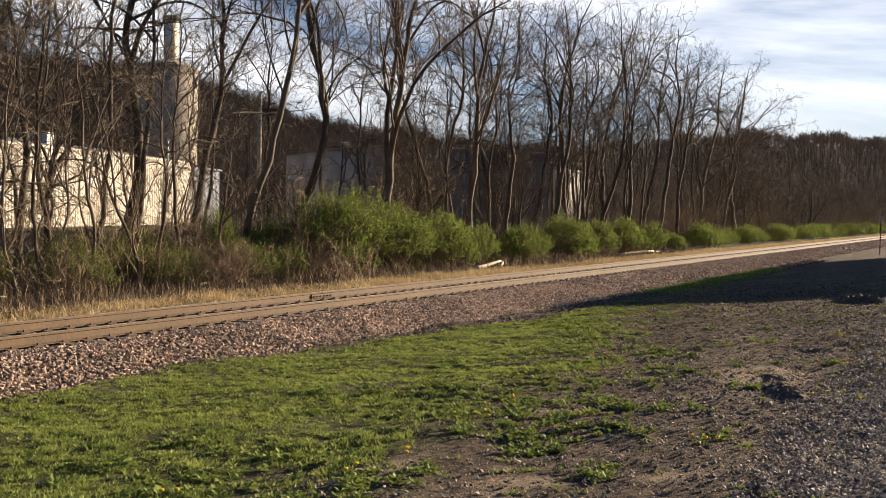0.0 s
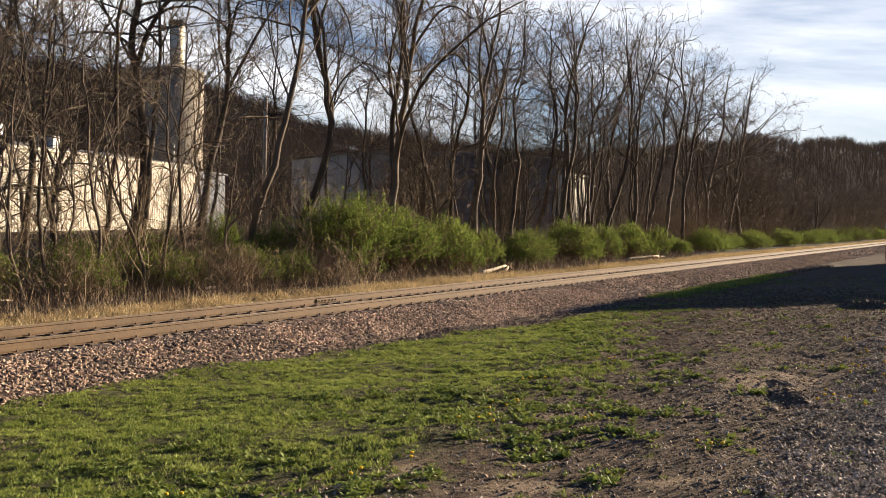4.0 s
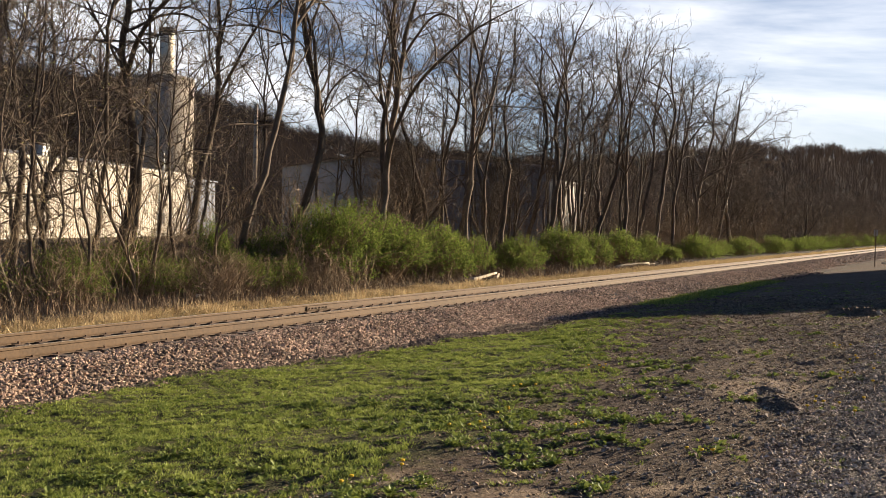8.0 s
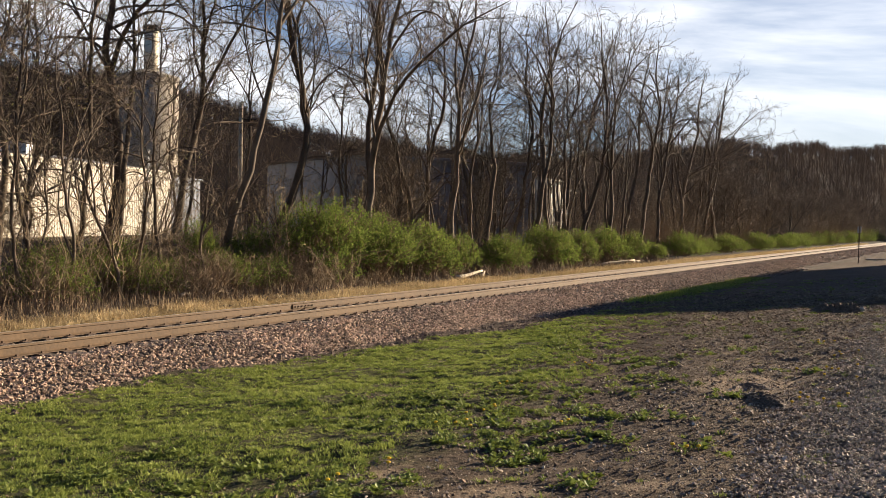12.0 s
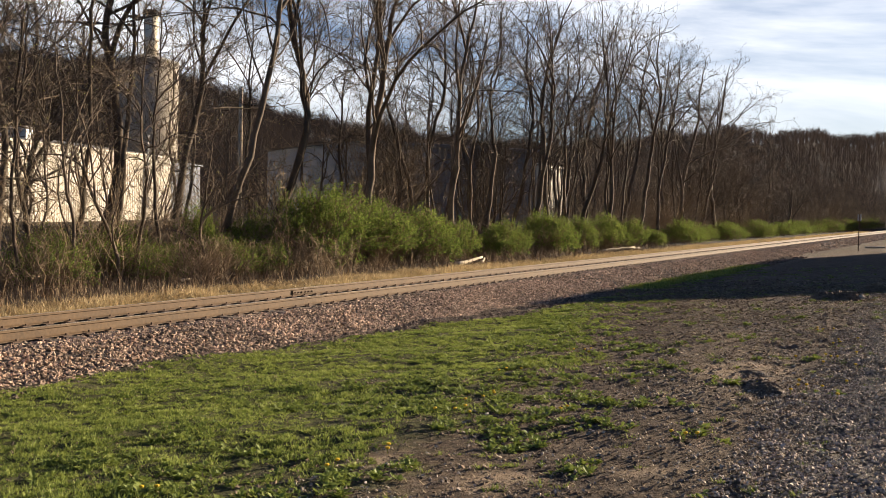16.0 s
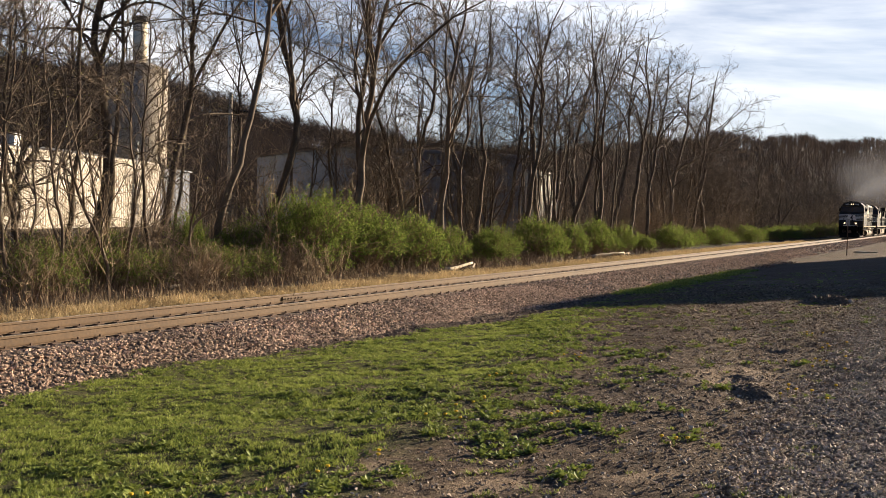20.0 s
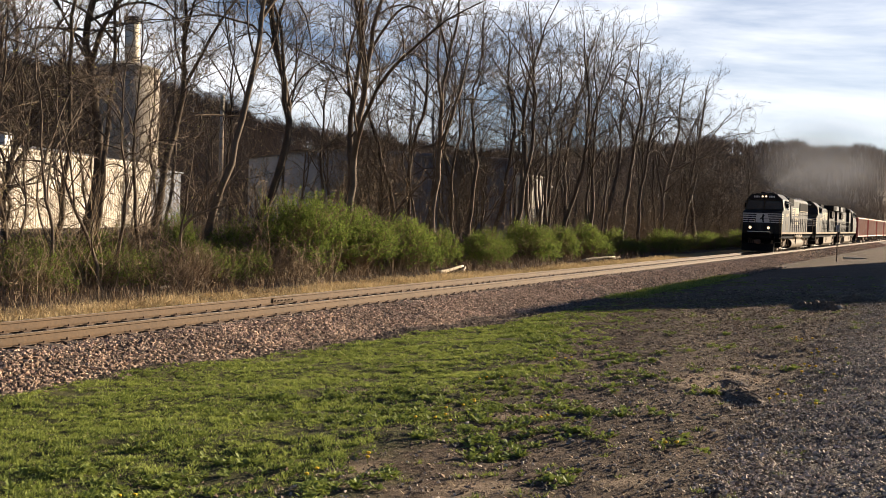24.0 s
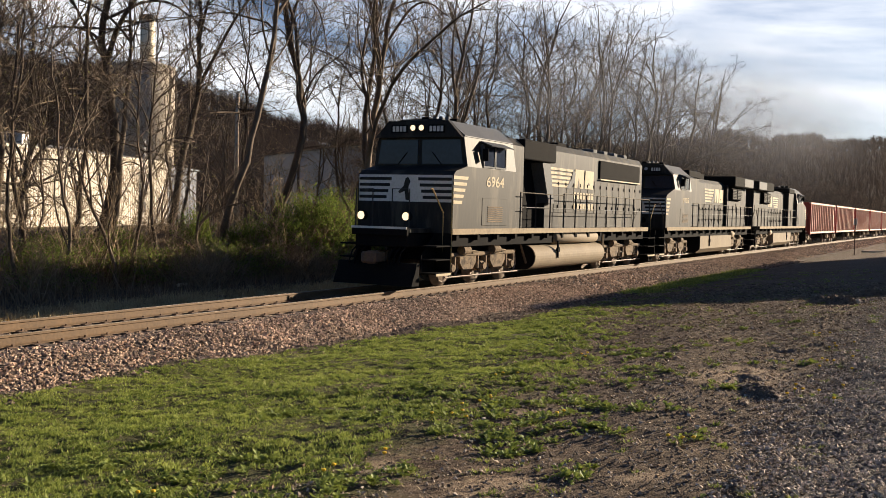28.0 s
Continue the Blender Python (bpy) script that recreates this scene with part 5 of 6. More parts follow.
M_SILL = mat("dusty_sill_paint", (0.32, 0.265, 0.185), (0.2, 0.16, 0.115), 1.2, 16, 0.8, spec=0.06, bump=0.05, wear=(0.16, 0.13, 0.1), wear_at=0.62)
M_SHEET = mat("dusty_red_sheet", (0.46, 0.2, 0.15), (0.33, 0.13, 0.1), 0.7, 12, 0.75, bump=0.1, wear=(0.5, 0.33, 0.26), wear_at=0.6, streak=0.3)
M_ROOFSHEEN = mat("roof_sky_sheen", (0.105, 0.108, 0.112), (0.06, 0.062, 0.066), 1, 15, 0.5, bump=0.06, spec=0.12)
M_POST = mat("black_railing", (0.03, 0.028, 0.026), (0.015, 0.015, 0.015), 2, 20, 0.6)
M_RED = mat("dusty_red_paint", (0.36, 0.05, 0.035), (0.23, 0.042, 0.032), 0.8, 12, 0.6, bump=0.1, wear=(0.34, 0.2, 0.15), wear_at=0.64)
M_PINK = mat("dust_faded_red_panels", (0.6, 0.4, 0.32), (0.46, 0.27, 0.21), 0.7, 12, 0.75, bump=0.1, wear=(0.62, 0.52, 0.44), wear_at=0.6)
M_LAMP = glow("lit_headlight", (1.0, 0.72, 0.43), 0.62)
M_TRIM = mat("grey_trim", (0.1, 0.105, 0.11), (0.065, 0.068, 0.072), 1, 15, 0.6, bump=0.05, spec=0.06)
M_LENS = mat("unlit_lens", (0.5, 0.5, 0.48), (0.4, 0.4, 0.38), 3, 10, 0.2)


def round_bar(cx, cz, r, k=14):
    a = np.arange(k) * 2 * np.pi / k
    return [(cx + r * math.cos(q), cz + r * math.sin(q)) for q in a]


def wheel_form(r=0.51):
    """A wheel set: two flanged wheels with dished hubs and their axle, turning about y."""
    f = Form()
    for s in (-1, 1):
        ys = np.array([0.66, 0.68, 0.685, 0.69, 0.80, 0.815, 0.80, 0.78, 0.80, 0.83, 0.83]) * s
        rs = np.array([0.42, r + 0.01, r + 0.03, r, r - 0.01, r - 0.03, r - 0.09, r - 0.1, 0.16, 0.14, 0.001])
        f.tube([(0, y, 0) for y in ys], rs, 28, False)
        for q in range(3):
            a = q * 2 * math.pi / 3
            f.rod((0.28 * math.cos(a), 0.79 * s, 0.28 * math.sin(a)), (0.28 * math.cos(a), 0.81 * s, 0.28 * math.sin(a)), 0.05, 6)
    f.rod((0, -0.68, 0), (0, 0.68, 0), 0.09, 8)
    return f


WHEELSET = wheel_form().mesh("wheelset", True)
WHEELSET.materials.append(M_WHEEL)
SPUN = []


def truck(parent, cx, axles, wheelbase, small=False):
    """A truck's two side frames with journals, springs and brake gear, and its wheel sets."""
    for ax in axles:
        w = part("wheelset", WHEELSET, None, parent)
        w.location = (cx + ax, 0, 0.51)
        SPUN.append(w)
    a, b = cx + axles[0], cx + axles[-1]
    for s in (-1, 1):
        y0, y1 = s * 0.92, s * 1.12
        f = Form()
        f.box(a - 0.35, b + 0.35, y0, y1, 0.82, 0.94, 0.03)
        for q in range(len(axles) - 1):
            m0, m1 = cx + axles[q] + 0.42, cx + axles[q + 1] - 0.42
            f.prism([(m0 + 0.08, 0.83), (m0 + 0.08, 0.66), (m0 + 0.3, 0.46), (m1 - 0.3, 0.46), (m1 - 0.08, 0.66), (m1 - 0.08, 0.83)], 1, y0, y1 + s * 0.03)
        for ax in axles:
            f.box(cx + ax - 0.34, cx + ax - 0.22, y0, y1, 0.44, 0.84, 0.03).box(cx + ax + 0.22, cx + ax + 0.34, y0, y1, 0.44, 0.84, 0.03)
        frame_ = part("side_frame", f, M_TAN, parent, "dust-coated cast truck side frame")
        for ax in axles:
            part("journal_box", Form().box(cx + ax - 0.17, cx + ax + 0.17, y0, s * 1.15, 0.38, 0.66, 0.06).rod((cx + ax, s * 1.14, 0.52), (cx + ax, s * 1.2, 0.52), 0.11, 10), M_TAN, frame_)
        if small:
            f = Form()
            for d in (-0.16, 0.0, 0.16):
                f.rod((cx + d, s * 1.05, 0.42), (cx + d, s * 1.05, 0.74), 0.07, 8)
            part("spring", f, M_TAN, frame_)
            continue
        for q in range(len(axles) - 1):
            f = Form()
            m = cx + (axles[q] + axles[q + 1]) / 2
            f.rod((m - 0.5, s * 1.18, 1.0), (m - 0.05, s * 1.18, 1.0), 0.115, 12).rod((m - 0.05, s * 1.18, 1.0), (m + 0.5, s * 1.18, 0.95), 0.03, 6).rod((m - 0.53, s * 1.18, 1.0), (m - 0.5, s * 1.18, 1.0), 0.135, 12)
            for d in (-0.2, 0.0, 0.2):
                f.rod((m + d, y1 + s * 0.03, 0.63), (m + d, y1 + s * 0.036, 0.63), 0.035, 8)
            part("brake_cylinder", f, M_TAN, frame_, "dusty brake cylinder")
        f = Form()
        for ax in axles:
            f.tube([(cx + ax + 0.56, s * 1.0, 0.95), (cx + ax + 0.6, s * 1.02, 0.5), (cx + ax + 0.5, s * 1.0, 0.28)], 0.035, 5)
            f.box(cx + ax + 0.46, cx + ax + 0.56, s * 0.7, s * 0.86, 0.3, 0.66, 0.02)
        f.rod((a - 0.4, s * 1.14, 0.27), (b + 0.5, s * 1.14, 0.27), 0.022, 5)
        f.tube([(a - 0.5, s * 1.0, 0.95), (a - 0.62, s * 1.05, 0.5), (a - 0.62, s * 1.05, 0.2), (a - 0.4, s * 1.05, 0.14)], 0.03, 5)
        part("brake_rigging", f, M_WHEEL, frame_)
    # black block behind the side frames also stands for the gaps' shade
    part("bolster", Form().box(a - 0.2, b + 0.2, -0.85, 0.85, 0.72, 1.15, 0.05), M_FLATBLACK, parent)


def railing(parent, x0, x1, gap, y, z0=1.64, top=2.80, mid=2.28):
    n = max(2, round((x1 - x0) / gap) + 1)
    f = Form()
    for x in np.linspace(x0, x1, n):
        part("handrail_post", Form().rod((x, y, z0 - 0.12), (x, y, top), 0.024, 6), M_POST, parent)
    f.rod((x0, y, top), (x1, y, top), 0.017, 6)
    part("handrail", f, M_RAILING, parent, "worn cream handrail")
    part("mid_rail", Form().rod((x0, y, mid), (x1, y, mid), 0.014, 5), M_POST, parent)


def stairs(parent, x0, x1, s):
    """The corner steps: treads between two stringers."""
    f = Form()
    for z in (0.42, 0.78, 1.14):
        f.box(x0, x1, s * 1.05, s * 1.5, z, z + 0.04, 0.01)
    f.prism([(x0, 0.4), (x1, 0.4), (x1, 1.5), (x1 - 0.05, 1.5), (x0, 0.9)], 1, s * 1.02, s * 1.05)
    f.box(x1 - 0.03, x1, s * 1.05, s * 1.5, 0.4, 1.5)
    part("corner_steps", f, M_FLATBLACK, parent)
    part("step_edge", Form().box(x0, x1, s * 1.5, s * 1.515, 0.38, 0.44), M_CREAM, parent, "cream step edge")


def end_gear(parent, x, d):
    """Coupler, plow and hoses at an end; d is -1 at the front, 1 at the rear."""
    f = Form()
    f.box(x, x + d * 0.35, -0.16, 0.16, 0.72, 0.98, 0.03).box(x + d * 0.3, x + d * 0.62, -0.2, 0.12, 0.68, 1.02, 0.06).box(x + d * 0.45, x + d * 0.66, 0.05, 0.22, 0.7, 1.0, 0.05)
    part("coupler", f, M_IRON, parent)
    part("plow", Form().prism([(x + d * 0.02, 0.13), (x + d * 0.42, 0.13), (x + d * 0.34, 0.3), (x + d * 0.22, 0.5), (x + d * 0.16, 0.72), (x + d * 0.02, 0.72)], 1, -1.2, 1.2), M_FLATBLACK, parent, "black snow plow blade")
    f = Form()
    for y in (-0.75, -0.6, -0.45, 0.45, 0.6, 0.75):
        f.tube([(x, y, 1.1), (x + d * 0.2, y, 1.0), (x + d * 0.25, y + 0.05, 0.75), (x + d * 0.16, y + 0.1, 0.62)], 0.022, 5)
    part("air_hose", f, M_FLATBLACK, parent)


def nose_stripes(parent, x, ztop, side_len, half=1.45):
    """White bands over a dark nose, with a plain dark emblem in the middle, carried round the side."""
    panel = part("stripe_panel", Form().box(x - 0.006, x - 0.002, -half, half, ztop - 0.74, ztop), M_WHITE, parent, "white banded nose panel")
    for q in range(4):
        z = ztop - 0.07 - q * 0.168
        for s in (-1, 1):
            inner = 0.42 + 0.05 * q
            part("dark_band", Form().box(x - 0.011, x - 0.007, s * inner, s * half * 0.99, z - 0.085, z), M_BLACK, panel)
    part("emblem", Form().prism([(-0.16, ztop - 0.70), (-0.04, ztop - 0.70), (0.0, ztop - 0.45), (0.16, ztop - 0.52), (0.2, ztop - 0.46), (0.04, ztop - 0.32), (-0.02, ztop - 0.1), (-0.1, ztop - 0.06), (-0.18, ztop - 0.18), (-0.12, ztop - 0.34)], 0, x - 0.012, x - 0.007), M_BLACK, panel, "plain dark emblem")
    for s in (-1, 1):
        for q in range(5):
            z = ztop - 0.012 - q * 0.168
            a = side_len - 0.09 * q
            y0, y1 = s * 1.502, s * 1.508
            f = Form().prism([(x + 0.01, z - 0.09), (x + a - 0.045, z - 0.09), (x + a, z), (x + 0.01, z)], 1, y0, y1)
            part("side_stripe", f, M_CREAM, parent)


def side_mark(parent, x, z, h, y, bars, marks, full=True):
    """The side's cream bars, a plain grey emblem and two plain blocks; bars, marks: the lengths of both."""
    for s in (-1, 1):
        for q in range(5):
            zz = z + h - (q + 0.5) * h / 5
            a = bars - q * 0.14
            part("cream_bar", Form().prism([(x + q * 0.05, zz - h * 0.06), (x + a - 0.1, zz - h * 0.06), (x + a, zz + h * 0.06), (x + q * 0.05, zz + h * 0.06)], 1, s * y, s * (y + 0.006)), M_CREAM, parent)
        e = x + bars
        part("dark_emblem", Form().prism([(e - 0.75, z), (e - 0.35, z), (e + 0.12, z + 0.3 * h), (e + 0.2, z + 0.8 * h), (e - 0.05, z + h), (e - 0.2, z + 0.5 * h)], 1, s * (y + 0.007), s * (y + 0.012)), M_TRIM, parent, "plain grey emblem")
        w = marks / 2
        for q in range(2):
            p0 = e + 0.12 + q * w
            part("emblem_block", Form().prism([(p0, z + h * 0.05), (p0 + w * 0.86, z + h * 0.05), (p0 + w * 0.92, z + h), (p0 + w * 0.06, z + h)], 1, s * y, s * (y + 0.006)), M_CREAM, parent, "plain cream block of the emblem")
            part("emblem_notch", Form().prism([(p0 + w * 0.3, z + h * (0.05, 0.25)[q]), (p0 + w * 0.52, z + h * (0.05, 0.25)[q]), (p0 + w * 0.4, z + h * (0.6, 0.42)[q])], 1, s * (y + 0.006), s * (y + 0.009)), M_BLACK, parent)
        if full:
            for row in (0, 1):
                for c in range(7):
                    c0 = e + 0.1 + c * marks / 7
                    part("lettering_bar", Form().box(c0, c0 + marks / 7 - 0.09, s * y, s * (y + 0.005), z - 0.36 - row * 0.4, z - 0.12 - row * 0.4), M_CREAM, parent, "cream lettering as a plain bar")


def painted_number(parent, text, x, z, size, y):
    """Painted figures on both cab sides."""
    for s in (-1, 1):
        cu = bpy.data.curves.new("number", "FONT")
        cu.body, cu.size, cu.extrude, cu.offset, cu.align_x = text, size, 0.003, 0.004, "CENTER"
        tmp = bpy.data.objects.new("number", cu)
        me = bpy.data.meshes.new_from_object(tmp)
        bpy.data.objects.remove(tmp)
        me.transform(Matrix.Scale(1.5, 4, (1, 0, 0)))
        ob = part("painted_number", me, M_CREAM, parent, "cream painted figures")
        ob.matrix_basis = pose(x, s * y, z, 90, 0, 0 if s < 0 else 180)


def cab_shell(parent, x0, x1, roof, half, front_top):
    """A wide cab: body, sloped roof, visor with lamps, windscreens, side windows."""
    eave = roof - 0.5
    out = [(-half, 1.6), (half, 1.6), (half, 3.35), (half - 0.13, eave), (0.86, roof - 0.07), (0.6, roof), (-0.6, roof), (-0.86, roof - 0.07), (-half + 0.13, eave), (-half, 3.35)]
    cab = part("cab", Form().prism(out, 0, x0, x1), M_BLACK, parent, "dusty black crew cab")
    vis = part("visor", Form().prism([(-half + 0.12, eave - 0.02), (half - 0.12, eave - 0.02), (0.95, roof - 0.06), (-0.95, roof - 0.06)], 0, x0 - 0.17, x0 + 0.02), M_BLACK, cab)
    for s in (-1, 1):
        part("number_board", Form().box(x0 - 0.19, x0 - 0.17, s * 0.33, s * 0.86, eave + 0.1, eave + 0.33, 0.008), M_FLATBLACK, vis, "number board with plain bars")
        f = Form()
        for q in range(4):
            f.box(x0 - 0.197, x0 - 0.191, s * (0.38 + q * 0.115), s * (0.46 + q * 0.115), eave + 0.14, eave + 0.29)
        part("number_bar", f, M_WHITE, vis)
        # windscreen with its frame
        part("windscreen", Form().prism([(s * 0.07, 3.42), (s * (half - 0.14), 3.42), (s * (half - 0.24), eave - 0.08), (s * 0.07, eave - 0.08)], 0, x0 - 0.025, x0 - 0.004), M_GLASS, cab, "dark tinted windscreen")
        part("wiper", Form().rod((x0 - 0.04, s * 0.7, 3.4), (x0 - 0.04, s * 0.4, 3.75), 0.012, 4), M_FLATBLACK, cab)
        # thin sheet added on the roof slope, coloured like the sky's sheen
        part("roof_sheet", Form().prism([(s * (half - 0.12), eave + 0.012), (s * 0.87, roof - 0.058), (s * 0.86, roof - 0.04), (s * (half - 0.12), eave + 0.035)], 0, x0 + 0.03, x1 - 0.03), M_ROOFSHEEN, cab, "blue-grey sheet for the sky's sheen on the roof")
        # side windows
        y = s * (half + 0.004)
        for a, b in ((x0 + 1.05, x0 + 1.75), (x0 + 1.87, x0 + 2.55)):
            part("side_window", Form().box(a, b, s * (half - 0.13), y, 3.42, 3.98, 0.01), M_GLASS, cab, "dark cab side window")
            f = Form().box(a - 0.05, b + 0.05, y, y + s * 0.02, 3.37, 3.42).box(a - 0.05, b + 0.05, s * (half - 0.1), y + s * 0.02, 3.98, 4.03)
            f.box(a - 0.05, a, s * (half - 0.1), y + s * 0.02, 3.42, 3.98).box(b, b + 0.05, s * (half - 0.1), y + s * 0.02, 3.42, 3.98)
            part("window_frame", f, M_TRIM, cab)
        part("sun_shade", Form().prism([(s * (half - 0.1), 4.1), (s * (half + 0.26), 3.97), (s * (half + 0.27), 3.99), (s * (half - 0.1), 4.13)], 0, x0 + 1.0, x0 + 2.6), M_TRIM, cab, "blue-grey awning over the side window")
        part("mirror", Form().box(x0 + 0.9, x0 + 0.94, s * (half + 0.02), s * (half + 0.2), 3.55, 3.9, 0.01), M_FLATBLACK, cab)
        f = Form()
        part("cab_door", Form().box(x0 + 1.0, x0 + 2.75, s * half, s * (half + 0.012), 1.72, 2.5, 0.01), M_BLACK, cab)
        for q in range(8):
            part("louvre", Form().box(x0 + 1.35, x0 + 2.4, s * (half + 0.012), s * (half + 0.028), 1.82 + q * 0.06, 1.845 + q * 0.06), M_TAN if s < 0 else M_BLACK, cab)
    for q in (-1, 1):
        lamp = part("headlight", Form().tube([(x0 - 0.15, q * 0.135, eave + 0.24), (x0 - 0.23, q * 0.135, eave + 0.24)], 0.098, 16), M_FLATBLACK, vis)
        part("headlight_lens", Form().tube([(x0 - 0.231, q * 0.135, eave + 0.24), (x0 - 0.24, q * 0.135, eave + 0.24)], [0.08, 0.06], 16), M_LAMP if front_top else M_LENS, lamp, "glowing warm headlight" if front_top else "unlit headlight")
    for a, y, h in ((0.6, 0.2, 0.12), (1.0, -0.5, 0.1), (1.5, 0.45, 0.16), (2.1, -0.15, 0.1), (2.6, 0.3, 0.12)):
        part("roof_box", Form().box(x0 + a, x0 + a + 0.3, y - 0.12, y + 0.12, roof - 0.02, roof + h, 0.02), M_FLATBLACK, cab)
    f = Form()
    for y in (-0.2, 0.0, 0.2):
        f.tube([(x0 + 1.75, y, roof + 0.12), (x0 + 1.4, y, roof + 0.13), (x0 + 1.2, y, roof + 0.13)], [0.02, 0.03, 0.07], 8)
    part("horn", f, M_TRIM, cab)
    return cab


def hood_panels(hood, x0, x1, z0, z1, y, step):
    """Doors on a hood's sides, each with its latches."""
    for s in (-1, 1):
        for x in np.arange(x0, x1 - step * 0.5, step):
            d = part("hood_door", Form().box(x + 0.02, x + step - 0.02, s * y, s * (y + 0.018), z0, z1, 0.006), M_BLACK, hood)
            f = Form()
            for z in (z0 + 0.22, z1 - 0.22):
                f.box(x + step - 0.12, x + step - 0.06, s * (y + 0.018), s * (y + 0.05), z - 0.06, z + 0.06, 0.008)
            part("latch", f, M_FLATBLACK, d)


def grille(parent, x0, x1, z0, z1, y, name="radiator_grille"):
    for s in (-1, 1):
        g = part(name, Form().box(x0, x1, s * (y - 0.25), s * y, z0, z1, 0.02), M_FLATBLACK, parent, "black radiator grille")
        f = Form()
        for z in np.arange(z0 + 0.06, z1 - 0.04, 0.085):
            f.box(x0 + 0.05, x1 - 0.05, s * y, s * (y + 0.006), z, z + 0.03)
        part("grille_slats", f, M_FLATBLACK, g)
        part("grille_lip", Form().box(x0, x1, s * y, s * (y + 0.03), z0 - 0.05, z0), M_CREAM, g, "pale lower lip")


def walkway(parent, x0, x1):
    part("underframe", Form().box(x0, x1, -0.8, 0.8, 1.12, 1.5, 0.03).box(x0 + 1.3, x1 - 1.3, -1.3, 1.3, 1.13, 1.49), M_FLATBLACK, parent)
    part("deck", Form().box(x0 + 1.25, x1 - 1.25, -1.5, 1.5, 1.5, 1.62, 0.01).box(x0, x0 + 1.25, -0.85, 0.85, 1.5, 1.62).box(x1 - 1.25, x1, -0.85, 0.85, 1.5, 1.62), M_BLACK, parent)
    for s in (-1, 1):
        part("sill_stripe", Form().box(x0 + 1.25, x1 - 1.25, s * 1.5, s * 1.512, 1.47, 1.63), M_SILL, parent, "dusty cream stripe along the sill")
    for x in np.arange(x0 + 1.6, x1 - 1.6, 1.35):
        part("sill_bracket", Form().box(x, x + 0.16, -1.46, 1.46, 1.3, 1.5), M_FLATBLACK, parent)


def fuel_tank(parent, x0, x1, rounded):
    if rounded:
        side = [(1.05 + 0.4 * math.sin(radians(a)), 0.675 - 0.4 * math.cos(radians(a))) for a in range(0, 181, 12)]
        out = [(-y, z) for y, z in side[::-1]] + side
    else:
        out = [(-1.45, 1.15), (-1.45, 0.5), (-1.2, 0.28), (1.2, 0.28), (1.45, 0.5), (1.45, 1.15)]
    t = part("fuel_tank", Form().prism(out, 0, x0, x1), M_TANK, parent, "large dust-coated fuel tank")
    for s in (-1, 1):
        part("tank_fitting", Form().box(x0 + 1.9, x0 + 1.98, s * 1.44, s * 1.5, 0.62, 1.2, 0.01).rod((x0 + 1.94, s * 1.44, 0.9), (x0 + 1.94, s * 1.52, 0.9), 0.09, 8), M_FLATBLACK, t)
    part("tank_end", Form().prism([(y * 0.985, 0.28 + (z - 0.28) * 0.985) for y, z in out], 0, x0 - 0.02, x0 - 0.001), M_FLATBLACK, t)
    return t


